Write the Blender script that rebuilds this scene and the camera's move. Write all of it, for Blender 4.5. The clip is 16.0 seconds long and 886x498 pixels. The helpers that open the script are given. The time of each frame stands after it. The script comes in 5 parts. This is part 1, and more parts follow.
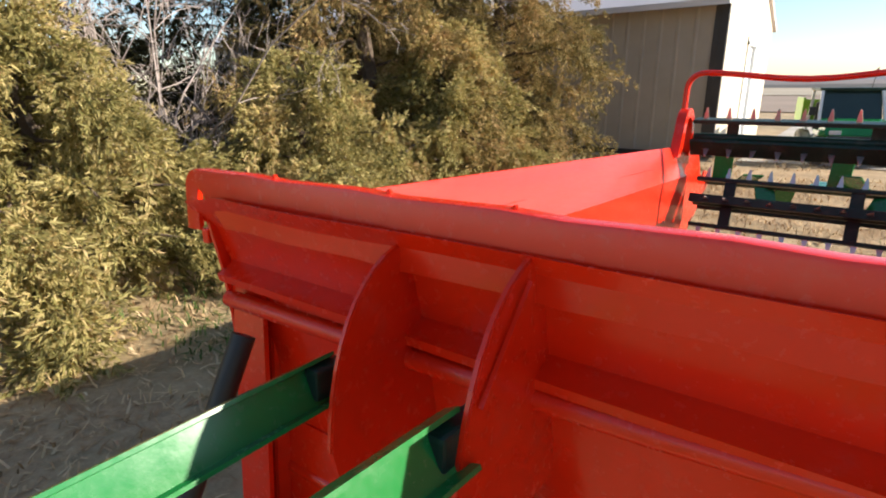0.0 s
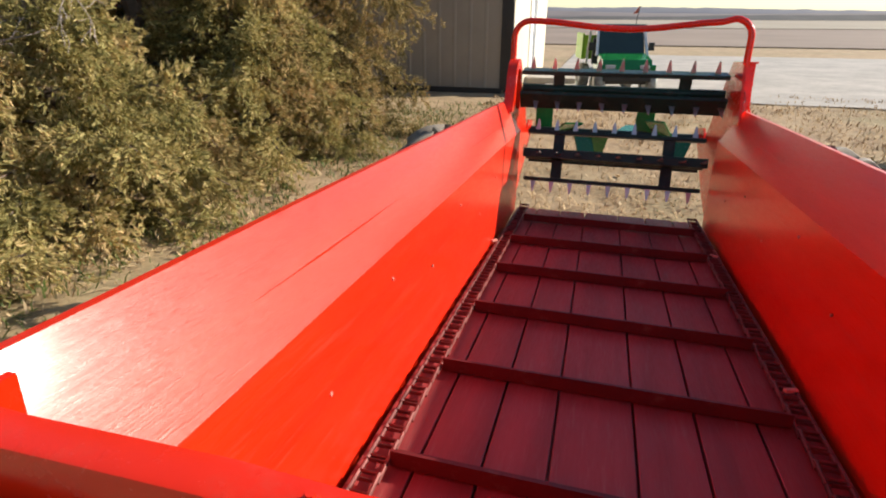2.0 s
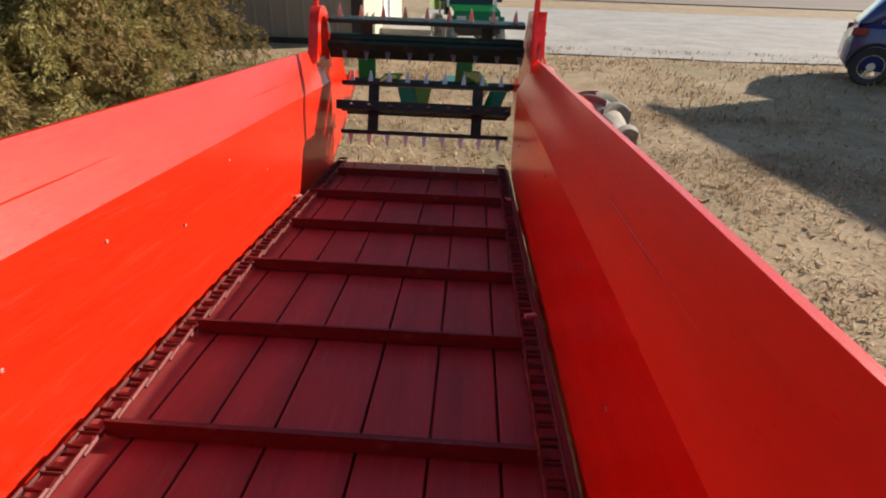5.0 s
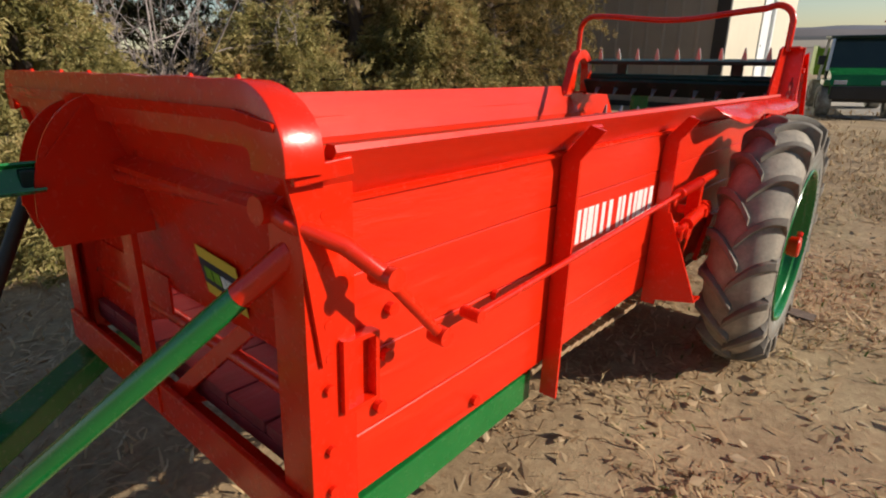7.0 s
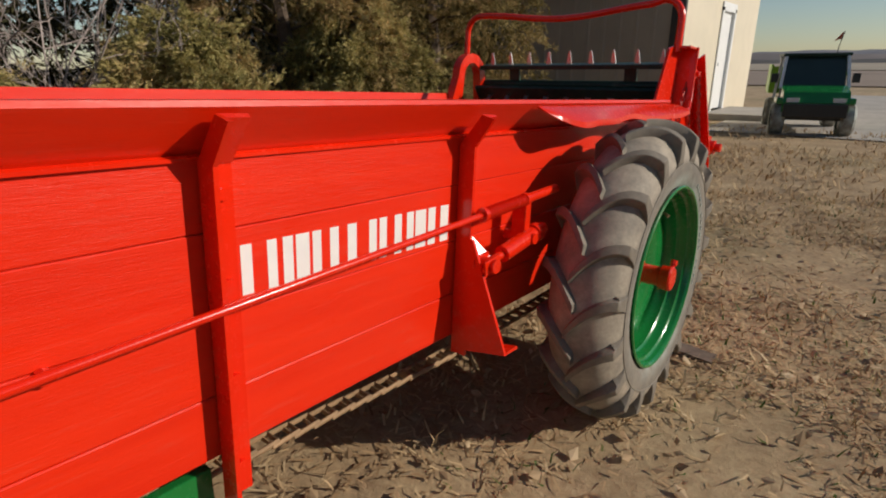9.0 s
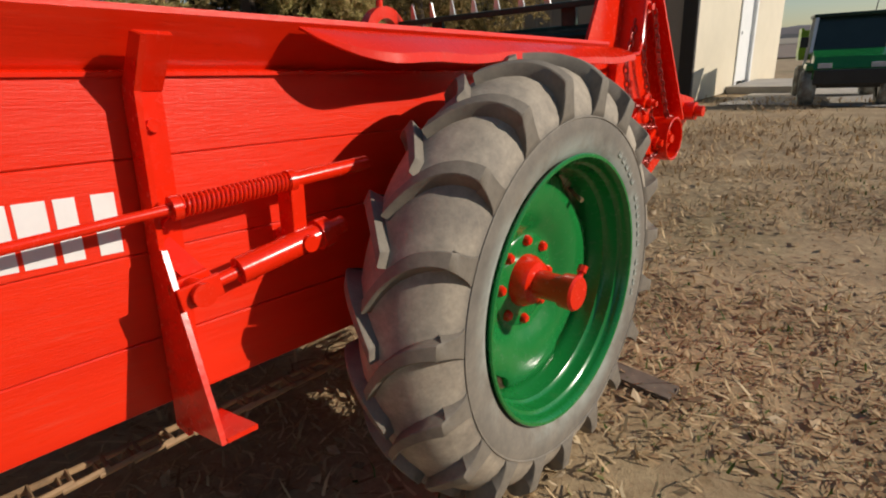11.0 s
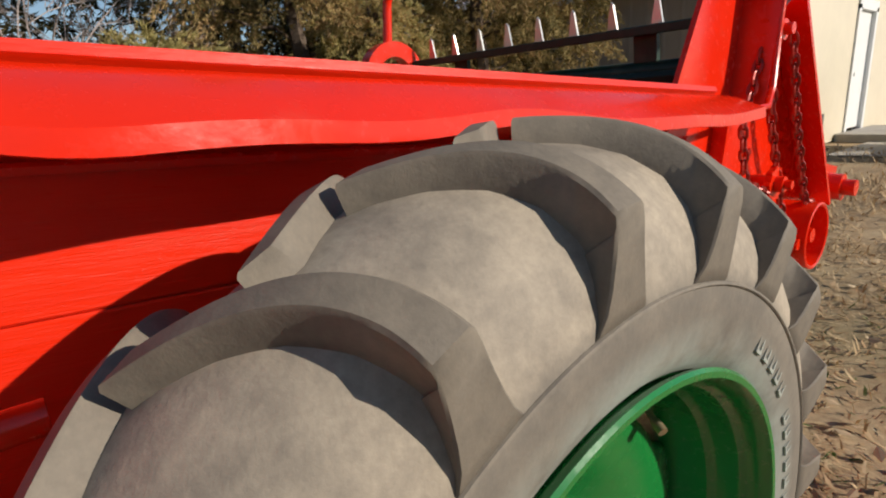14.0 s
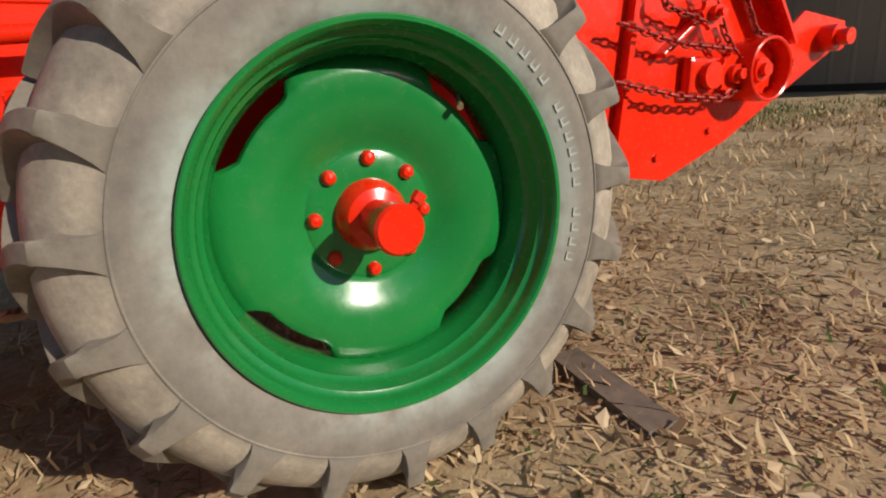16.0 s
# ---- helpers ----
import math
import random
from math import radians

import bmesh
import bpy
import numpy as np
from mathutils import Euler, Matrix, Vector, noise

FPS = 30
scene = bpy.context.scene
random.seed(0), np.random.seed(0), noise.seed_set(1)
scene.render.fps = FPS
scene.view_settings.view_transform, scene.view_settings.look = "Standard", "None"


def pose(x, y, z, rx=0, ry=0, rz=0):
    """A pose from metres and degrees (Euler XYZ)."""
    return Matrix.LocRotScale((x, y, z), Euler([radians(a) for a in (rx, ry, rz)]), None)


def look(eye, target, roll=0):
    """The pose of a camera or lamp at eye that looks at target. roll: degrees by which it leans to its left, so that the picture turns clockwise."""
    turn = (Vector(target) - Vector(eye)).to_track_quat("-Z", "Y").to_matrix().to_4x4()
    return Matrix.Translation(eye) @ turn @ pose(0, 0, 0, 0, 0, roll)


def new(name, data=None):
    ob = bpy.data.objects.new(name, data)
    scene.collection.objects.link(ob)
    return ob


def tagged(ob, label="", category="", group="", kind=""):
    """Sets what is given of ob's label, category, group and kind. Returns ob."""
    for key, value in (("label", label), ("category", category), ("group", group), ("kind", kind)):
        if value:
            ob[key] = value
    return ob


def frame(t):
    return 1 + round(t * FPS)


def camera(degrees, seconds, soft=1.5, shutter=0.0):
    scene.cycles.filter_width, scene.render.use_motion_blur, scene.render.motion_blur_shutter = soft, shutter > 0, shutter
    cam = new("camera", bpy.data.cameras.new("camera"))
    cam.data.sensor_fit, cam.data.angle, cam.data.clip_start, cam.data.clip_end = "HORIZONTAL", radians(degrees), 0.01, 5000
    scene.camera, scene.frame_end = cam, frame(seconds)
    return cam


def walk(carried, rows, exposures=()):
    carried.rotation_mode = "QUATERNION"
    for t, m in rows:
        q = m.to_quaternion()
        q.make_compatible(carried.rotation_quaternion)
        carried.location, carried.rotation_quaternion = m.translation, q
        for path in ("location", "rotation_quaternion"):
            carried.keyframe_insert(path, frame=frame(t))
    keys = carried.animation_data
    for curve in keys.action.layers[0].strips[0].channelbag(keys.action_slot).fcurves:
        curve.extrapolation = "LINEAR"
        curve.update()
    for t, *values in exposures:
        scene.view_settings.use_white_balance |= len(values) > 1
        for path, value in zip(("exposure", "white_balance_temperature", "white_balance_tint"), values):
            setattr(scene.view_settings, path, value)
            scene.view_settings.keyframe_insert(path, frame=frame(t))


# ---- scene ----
cam = camera(78.5, 16.0, soft=2.0)
# The machine stands nose-up: its own axes are turned a little about the wheel axle.
SLOPE = pose(0, 2.0, -0.064, -4.3, 0, 0) @ pose(0, -2.0, 0)
PATH = [
    (0, (0.191, -0.463, 1.158), (-0.948, 1.117, 0.703), 2.2),
    (0.5, (0.122, -0.425, 1.244), (-0.884, 1.230, 0.744), -0.4),
    (1, (-0.023, -0.360, 1.267), (-0.887, 1.345, 0.679), -0.4),
    (1.5, (-0.118, -0.295, 1.262), (-0.790, 1.473, 0.612), 0.5),
    (2, (-0.079, -0.207, 1.257), (-0.582, 1.614, 0.602), 1.4),
    (2.5, (-0.058, -0.155, 1.276), (-0.305, 1.715, 0.610), 2.2),
    (3, (-0.036, -0.108, 1.287), (-0.043, 1.771, 0.602), 2.7),
    (3.2, (-0.036, -0.115, 1.291), (0.056, 1.752, 0.581), 3.4),
    (5.5, (0.435, -0.208, 1.240), (0.188, 1.600, 0.455), 0.8),
    (6, (0.655, -0.312, 1.227), (0.041, 1.457, 0.527), 1.7),
    (6.5, (0.791, -0.364, 1.182), (-0.184, 1.259, 0.536), 2.4),
    (7, (1.053, -0.393, 1.097), (-0.176, 1.066, 0.496), 1.9),
    (7.5, (1.156, -0.396, 1.041), (-0.177, 0.982, 0.475), 1.7),
    (8, (1.177, -0.281, 1.034), (-0.149, 1.113, 0.489), 2.1),
    (8.5, (1.186, -0.011, 1.036), (-0.076, 1.448, 0.509), 2.1),
    (9, (1.252, 0.256, 1.046), (0.053, 1.766, 0.513), 2.2),
    (11.3, (1.310, 1.061, 0.945), (0.001, 2.466, 0.385), -0.9),
    (11.5, (1.294, 1.118, 0.951), (-0.043, 2.506, 0.413), -0.9),
    (12, (1.179, 1.256, 0.967), (-0.201, 2.616, 0.475), -0.5),
    (12.5, (1.060, 1.400, 1.009), (-0.342, 2.749, 0.544), -0.5),
    (13, (0.959, 1.526, 0.982), (-0.450, 2.877, 0.547), -0.4),
    (13.5, (0.927, 1.569, 0.986), (-0.511, 2.893, 0.561), -0.2),
    (14, (0.975, 1.587, 1.001), (-0.513, 2.853, 0.577), 0.1),
    (14.5, (1.160, 1.649, 1.011), (-0.402, 2.817, 0.567), 0.2),
    (15, (1.292, 1.666, 0.928), (-0.328, 2.734, 0.445), 0.4),
    (15.5, (1.447, 1.689, 0.817), (-0.233, 2.635, 0.288), -0.3),
    (16, (1.514, 1.673, 0.714), (-0.225, 2.507, 0.184), -1.5),
]
# the film's own brightening and darkening, in stops
EXPOSURES = [(0, 1.15), (1.0, 1.05), (2.0, 0.85), (3.2, 0.68), (5.3, 0.5), (7.0, 0.13), (8.0, 0.0), (9.0, -0.28), (11.3, -0.16), (12.5, -0.12), (13.5, 0.04), (14.5, -0.04), (15.2, -0.06), (16, 0.05)]
walk(cam, [(t, SLOPE @ look(eye, target, roll)) for t, eye, target, roll in PATH], exposures=EXPOSURES)

# ---- light ----
SUN_EL, SUN_AZ = 24.8, 29.0  # degrees above the ground; from +x towards +y
world = bpy.data.worlds.new("sky")
scene.world = world
world.use_nodes = True
wn = world.node_tree
wn.nodes.clear()
w_out = wn.nodes.new("ShaderNodeOutputWorld")
w_bg = wn.nodes.new("ShaderNodeBackground")
w_sky = wn.nodes.new("ShaderNodeTexSky")
w_sky.sky_type = "NISHITA"
w_sky.sun_disc = False
w_sky.sun_elevation = radians(SUN_EL)
w_sky.sun_rotation = radians(90 - SUN_AZ)
w_sky.air_density, w_sky.dust_density, w_sky.ozone_density = 1.0, 0.25, 2.0
w_bg.inputs["Strength"].default_value = 0.088
wn.links.new(w_sky.outputs[0], w_bg.inputs[0])
wn.links.new(w_bg.outputs[0], w_out.inputs[0])
sun_data = bpy.data.lights.new("sun", "SUN")
sun_data.energy, sun_data.angle, sun_data.color = 4.7, radians(0.55), (1.0, 0.90, 0.77)
sun = new("sun", sun_data)
to_sun = Vector((math.cos(radians(SUN_EL)) * math.cos(radians(SUN_AZ)), math.cos(radians(SUN_EL)) * math.sin(radians(SUN_AZ)), math.sin(radians(SUN_EL))))
sun.matrix_world = look(to_sun * 60, (0, 0, 0))
scene.view_settings.exposure = 0.0


# ---- materials ----
def mat(name, build):
    m = bpy.data.materials.new(name)
    m.use_nodes = True
    nt = m.node_tree
    bsdf = nt.nodes["Principled BSDF"]
    build(nt, bsdf)
    return m


def nd(nt, kind, **kw):
    n = nt.nodes.new(kind)
    for k, v in kw.items():
        n.inputs[k.replace("_", " ")].default_value = v
    return n


def coords(nt, scale=(1, 1, 1)):
    tc = nt.nodes.new("ShaderNodeTexCoord")
    mp = nt.nodes.new("ShaderNodeMapping")
    mp.inputs["Scale"].default_value = scale
    nt.links.new(tc.outputs["Object"], mp.inputs[0])
    return mp.outputs[0]


def noise_tex(nt, co, scale, detail=4, rough=0.6):
    n = nd(nt, "ShaderNodeTexNoise", Scale=scale, Detail=detail, Roughness=rough)
    nt.links.new(co, n.inputs["Vector"])
    return n.outputs[0]


def ramp(nt, fac, stops):
    r = nt.nodes.new("ShaderNodeValToRGB")
    e = r.color_ramp.elements
    while len(e) < len(stops):
        e.new(0.5)
    for k, (p, c) in zip(e, stops):
        k.position = p
        k.color = (*c, 1) if len(c) == 3 else c
    nt.links.new(fac, r.inputs[0])
    return r.outputs[0]


def mixc(nt, fac, a, b, kind="MIX"):
    m = nt.nodes.new("ShaderNodeMix")
    m.data_type, m.blend_type = "RGBA", kind
    for sock, v in ((0, fac), (6, a), (7, b)):
        if hasattr(v, "links"):
            nt.links.new(v, m.inputs[sock])
        else:
            m.inputs[sock].default_value = (*v, 1) if isinstance(v, tuple) else v
    return m.outputs[2]


def bump(nt, height, strength, dist, bsdf):
    b = nd(nt, "ShaderNodeBump", Strength=strength, Distance=dist)
    nt.links.new(height, b.inputs["Height"])
    nt.links.new(b.outputs[0], bsdf.inputs["Normal"])
    return b


def paint(name, base, dark, rough=0.3, grain=(1, 1, 1), dust=(0.35, 0.28, 0.2), dust_amount=0.12, bumpy=0.25, coat=0.12):
    """Brushed-on enamel: orange peel, brush grain, duller patches and a film of dust."""
    def build(nt, b):
        co = coords(nt, grain)
        big = noise_tex(nt, co, 3.0, 5, 0.6)
        fine = noise_tex(nt, co, 60.0, 4, 0.7)
        spots = noise_tex(nt, co, 14.0, 6, 0.75)
        c = ramp(nt, big, [(0.3, dark), (0.65, base)])
        mask = ramp(nt, spots, [(0.55, (0, 0, 0)), (0.8, (dust_amount,) * 3)])
        c = mixc(nt, mask, c, dust)
        nt.links.new(c, b.inputs["Base Color"])
        r = ramp(nt, fine, [(0.3, (rough * 0.75,) * 3), (0.75, (min(1, rough * 1.5),) * 3)])
        nt.links.new(r, b.inputs["Roughness"])
        b.inputs["Coat Weight"].default_value = coat
        b.inputs["Specular IOR Level"].default_value = 0.32
        b.inputs["Coat Roughness"].default_value = 0.18
        bump(nt, fine, bumpy, 0.0012, b)
    return mat(name, build)


def plain(name, base, rough=0.6, metal=0.0, vary=0.25, scale=25.0, bumpy=0.2, dist=0.002):
    def build(nt, b):
        co = coords(nt)
        n = noise_tex(nt, co, scale, 5, 0.65)
        n2 = noise_tex(nt, co, scale * 0.13, 3, 0.6)
        lo = tuple(v * (1 - vary) for v in base)
        hi = tuple(min(1, v * (1 + vary)) for v in base)
        c = ramp(nt, n, [(0.3, lo), (0.7, hi)])
        c = mixc(nt, 0.5, c, ramp(nt, n2, [(0.35, lo), (0.65, hi)]))
        nt.links.new(c, b.inputs["Base Color"])
        b.inputs["Roughness"].default_value = rough
        b.inputs["Metallic"].default_value = metal
        bump(nt, n, bumpy, dist, b)
    return mat(name, build)


RED = paint("red_enamel", (0.79, 0.023, 0.003), (0.71, 0.016, 0.002), 0.22, coat=0.35)
RED_WOOD = paint("red_enamel_on_boards", (0.80, 0.026, 0.003), (0.71, 0.018, 0.002), 0.34, (6, 0.35, 6), bumpy=0.55, coat=0.35)
RED_PALE = plain("worn_pink_paint", (0.6, 0.25, 0.2), 0.4, 0, 0.2)
RED_FLOOR = paint("dull_maroon_floor_paint", (0.32, 0.045, 0.045), (0.20, 0.03, 0.03), 0.45, (5, 0.4, 5), dust_amount=0.3, bumpy=0.5, coat=0.0)
RED_IRON = paint("dull_maroon_iron", (0.13, 0.014, 0.014), (0.07, 0.01, 0.011), 0.45, dust_amount=0.25, coat=0.0)
GREEN = paint("green_enamel", (0.010, 0.20, 0.040), (0.008, 0.16, 0.032), 0.22, dust_amount=0.1, bumpy=0.12, coat=0.6)
GREEN_DARK = paint("dark_green_iron", (0.012, 0.045, 0.028), (0.006, 0.02, 0.014), 0.45, dust_amount=0.15, coat=0.05)
BLACK = plain("black_iron", (0.018, 0.018, 0.018), 0.5, 0.0, 0.4)
STEEL = plain("bright_worn_steel", (0.55, 0.54, 0.52), 0.35, 0.9, 0.2)
BRASS = plain("dull_brass", (0.42, 0.33, 0.2), 0.4, 0.7, 0.2)
YELLOW = plain("yellow_decal", (0.75, 0.5, 0.05), 0.5, 0, 0.05)
NAVY = plain("dark_navy_decal", (0.02, 0.022, 0.045), 0.5, 0, 0.1)
WHITE = plain("white_lettering_paint", (0.78, 0.77, 0.75), 0.45, 0, 0.06, 40)
CHAIN = plain("greasy_chain_steel", (0.14, 0.035, 0.03), 0.5, 0.4, 0.5, 90)
RED_CHAIN = plain("red_greasy_chain", (0.34, 0.03, 0.02), 0.4, 0.2, 0.5, 90)
GRIME = plain("black_grime", (0.03, 0.006, 0.006), 0.95, 0, 0.5)
STRAW_CHAIN = plain("rusty_chain", (0.3, 0.19, 0.1), 0.7, 0.2, 0.5, 60)


def rubber(nt, b, tone=1.0):
    co = coords(nt)
    n = noise_tex(nt, co, 9, 6, 0.7)
    f = noise_tex(nt, co, 120, 4, 0.7)
    p = noise_tex(nt, co, 3.2, 5, 0.7)
    dusty = ramp(nt, n, [(p0, tuple(v * tone for v in c0)) for p0, c0 in ((0.32, (0.21, 0.18, 0.145)), (0.52, (0.37, 0.315, 0.245)), (0.72, (0.52, 0.44, 0.335)))])
    c = mixc(nt, ramp(nt, f, [(0.4, (0, 0, 0)), (0.8, (0.35,) * 3)]), dusty, (0.12, 0.105, 0.09))
    c = mixc(nt, ramp(nt, p, [(0.52, (0, 0, 0)), (0.70, (0.5,) * 3)]), c, (0.17, 0.15, 0.125))
    # pale overspray round the bead, in patches
    sep = nt.nodes.new("ShaderNodeSeparateXYZ")
    nt.links.new(co, sep.inputs[0])
    comb = nt.nodes.new("ShaderNodeCombineXYZ")
    nt.links.new(sep.outputs[1], comb.inputs[1])
    nt.links.new(sep.outputs[2], comb.inputs[2])
    ln = nt.nodes.new("ShaderNodeVectorMath")
    ln.operation = "LENGTH"
    nt.links.new(comb.outputs[0], ln.inputs[0])
    c = mixc(nt, ramp(nt, ln.outputs["Value"], [(0.392, (0.62,) * 3), (0.412, (0, 0, 0))]), c, (0.105 * tone, 0.098 * tone, 0.088 * tone))
    ring = ramp(nt, ln.outputs["Value"], [(0.322, (0.75,) * 3), (0.372, (0, 0, 0))])
    patch = ramp(nt, p, [(0.42, (0, 0, 0)), (0.58, (1, 1, 1))])
    c = mixc(nt, mixc(nt, 1.0, ring, patch, "MULTIPLY"), c, (0.42, 0.47, 0.43))
    nt.links.new(c, b.inputs["Base Color"])
    b.inputs["Roughness"].default_value = 0.70
    bump(nt, f, 0.25, 0.002, b)


RUBBER = mat("dusty_tyre_rubber", rubber)
RUBBER_LUG = mat("scrubbed_lug_rubber", lambda nt, b: rubber(nt, b, 0.55))


def ground_build(nt, b):
    co = coords(nt)
    big = noise_tex(nt, co, 0.35, 5, 0.6)
    mid = noise_tex(nt, co, 2.6, 6, 0.7)
    fine = noise_tex(nt, co, 30, 6, 0.75)
    c = ramp(nt, mid, [(0.3, (0.22, 0.135, 0.07)), (0.5, (0.42, 0.285, 0.155)), (0.7, (0.60, 0.45, 0.26))])
    c2 = ramp(nt, fine, [(0.3, (0.19, 0.12, 0.065)), (0.7, (0.62, 0.475, 0.285))])
    c = mixc(nt, 0.45, c, c2)
    green = ramp(nt, big, [(0.5, (0, 0, 0)), (0.7, (0.45,) * 3)])
    c = mixc(nt, green, c, (0.13, 0.15, 0.05))
    nt.links.new(c, b.inputs["Base Color"])
    b.inputs["Roughness"].default_value = 0.95
    bump(nt, fine, 0.4, 0.02, b)


GROUND = mat("dry_turf_soil", ground_build)
GRAVEL = plain("pale_gravel", (0.42, 0.38, 0.33), 0.95, 0, 0.25, 8, 0.4, 0.01)
FIELD_PALE = plain("pale_stubble", (0.36, 0.30, 0.22), 0.95, 0, 0.2, 0.05, 0.3, 0.05)
HILL_DARK = plain("dark_hedgerow", (0.075, 0.07, 0.065), 1, 0, 0.35, 0.12, 0.1, 0.1)
HILL_FAR = plain("pale_far_ridge", (0.30, 0.29, 0.30), 1, 0, 0.12, 0.01, 0.1, 0.1)
LIME = paint("lime_green_plastic", (0.22, 0.42, 0.03), (0.17, 0.34, 0.02), 0.35)
DARK_GLASS = plain("dark_tinted_glass", (0.03, 0.05, 0.045), 0.05, 0, 0.1)
LAMP_GLASS = plain("clear_lamp_glass", (0.6, 0.6, 0.6), 0.1, 0, 0.05)
CAR_BLUE = paint("dark_blue_metallic", (0.025, 0.035, 0.16), (0.02, 0.028, 0.13), 0.2, dust_amount=0.05, bumpy=0.02, coat=0.8)
BARK = plain("grey_brown_bark", (0.13, 0.095, 0.07), 0.95, 0, 0.35, 40, 0.6, 0.01)
GREY_BARK = plain("pale_grey_twigs", (0.36, 0.30, 0.27), 0.9, 0, 0.3, 30, 0.3)


def leafy(name, stops, trans=0.15, rough=0.75):
    """Each small blade takes its own tone from a ramp, over slower patches."""
    def build(nt, b):
        geo = nt.nodes.new("ShaderNodeNewGeometry")
        co = coords(nt)
        big = noise_tex(nt, co, 1.6, 3, 0.6)
        mx = nt.nodes.new("ShaderNodeMath")
        mx.operation = "MULTIPLY_ADD"
        nt.links.new(geo.outputs["Random Per Island"], mx.inputs[0])
        mx.inputs[1].default_value = 0.55
        sub = nt.nodes.new("ShaderNodeMath")
        sub.operation = "MULTIPLY_ADD"
        nt.links.new(big, sub.inputs[0])
        sub.inputs[1].default_value = 1.3
        sub.inputs[2].default_value = -0.42
        nt.links.new(sub.outputs[0], mx.inputs[2])
        c = ramp(nt, mx.outputs[0], stops)
        nt.links.new(c, b.inputs["Base Color"])
        b.inputs["Roughness"].default_value = rough
        b.inputs["Specular IOR Level"].default_value = 0.25
        tr = nt.nodes.new("ShaderNodeBsdfTranslucent")
        nt.links.new(c, tr.inputs[0])
        ms = nt.nodes.new("ShaderNodeMixShader")
        ms.inputs[0].default_value = trans
        out = nt.nodes["Material Output"]
        nt.links.new(b.outputs[0], ms.inputs[1])
        nt.links.new(tr.outputs[0], ms.inputs[2])
        nt.links.new(ms.outputs[0], out.inputs[0])
    return mat(name, build)


CEDAR = leafy("cedar_scale_leaves", [(0.1, (0.07, 0.062, 0.024)), (0.35, (0.22, 0.18, 0.065)), (0.6, (0.44, 0.335, 0.14)), (0.9, (0.60, 0.39, 0.20))], 0.3)
CEDAR_PALE = leafy("pale_juniper_leaves", [(0.1, (0.09, 0.088, 0.028)), (0.35, (0.30, 0.27, 0.09)), (0.65, (0.54, 0.45, 0.19)), (0.95, (0.70, 0.50, 0.26))], 0.35)
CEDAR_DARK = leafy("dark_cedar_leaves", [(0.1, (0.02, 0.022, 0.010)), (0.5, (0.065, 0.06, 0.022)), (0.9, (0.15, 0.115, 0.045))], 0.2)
STRAW = leafy("dead_straw", [(0.1, (0.22, 0.13, 0.065)), (0.4, (0.46, 0.305, 0.165)), (0.7, (0.64, 0.475, 0.275)), (0.95, (0.68, 0.54, 0.34))], 0.1, 0.8)
GREEN_BLADE = leafy("thin_green_blades", [(0.1, (0.05, 0.09, 0.02)), (0.6, (0.11, 0.16, 0.04)), (0.95, (0.24, 0.24, 0.09))], 0.25, 0.6)
LITTER = leafy("leaf_scraps", [(0.1, (0.22, 0.14, 0.08)), (0.5, (0.44, 0.30, 0.17)), (0.95, (0.70, 0.56, 0.37))], 0.1, 0.8)
FIELD = plain("dry_field", (0.27, 0.2, 0.15), 0.95, 0, 0.25, 0.15, 0.3, 0.05)
HILL = plain("hazy_hillside", (0.22, 0.19, 0.18), 1, 0, 0.25, 0.02, 0.1, 0.1)
# The cream siding again at half strength: the side's shade is in its colour.
SIDING_SHADE_TONE = plain("shade_toned_metal_siding", (0.36, 0.30, 0.235), 0.5, 0, 0.1, 3, 0.05)
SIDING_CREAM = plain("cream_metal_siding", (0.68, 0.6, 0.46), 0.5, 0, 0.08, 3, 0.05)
TRIM_DARK = plain("dark_brown_trim", (0.035, 0.028, 0.025), 0.5, 0, 0.2)
ROOF = plain("pale_metal_roof", (0.62, 0.56, 0.54), 0.4, 0.2, 0.08, 3, 0.05)
DOOR_WHITE = plain("white_door_paint", (0.76, 0.76, 0.75), 0.45, 0, 0.05)
CONCRETE = plain("weathered_concrete", (0.36, 0.33, 0.29), 0.9, 0, 0.2, 12, 0.3)


# ---- mesh helpers ----
def part(name, bm, material, parent=None, label="", smooth=False):
    me = bpy.data.meshes.new(name)
    bmesh.ops.recalc_face_normals(bm, faces=bm.faces)
    bm.to_mesh(me)
    bm.free()
    for m in material if isinstance(material, (list, tuple)) else (material,):
        me.materials.append(m)
    if smooth:
        me.polygons.foreach_set("use_smooth", [True] * len(me.polygons))
        me.set_sharp_from_angle(angle=radians(38))
    ob = new(name, me)
    if parent is not None:
        ob.parent = parent
    return tagged(ob, label)


def share(name, ob, parent, m):
    o = new(name, ob.data)
    o.parent = parent
    o.matrix_basis = m
    return o


def box(bm, x0, x1, y0, y1, z0, z1, m=None, bevel=0.0):
    mat4 = Matrix.Translation(((x0 + x1) / 2, (y0 + y1) / 2, (z0 + z1) / 2)) @ Matrix.Diagonal((x1 - x0, y1 - y0, z1 - z0, 1))
    r = bmesh.ops.create_cube(bm, size=1, matrix=(m @ mat4) if m else mat4)
    if bevel:
        es = {e for v in r["verts"] for e in v.link_edges}
        bmesh.ops.bevel(bm, geom=list(es), offset=bevel, segments=2, affect="EDGES", profile=0.6)
    return bm


def rod(bm, p0, p1, r, seg=12, r1=None):
    p0, p1 = Vector(p0), Vector(p1)
    d = p1 - p0
    m = Matrix.Translation((p0 + p1) / 2) @ d.to_track_quat("Z", "Y").to_matrix().to_4x4()
    bmesh.ops.create_cone(bm, cap_ends=True, segments=seg, radius1=r, radius2=r if r1 is None else r1, depth=d.length, matrix=m)
    return bm


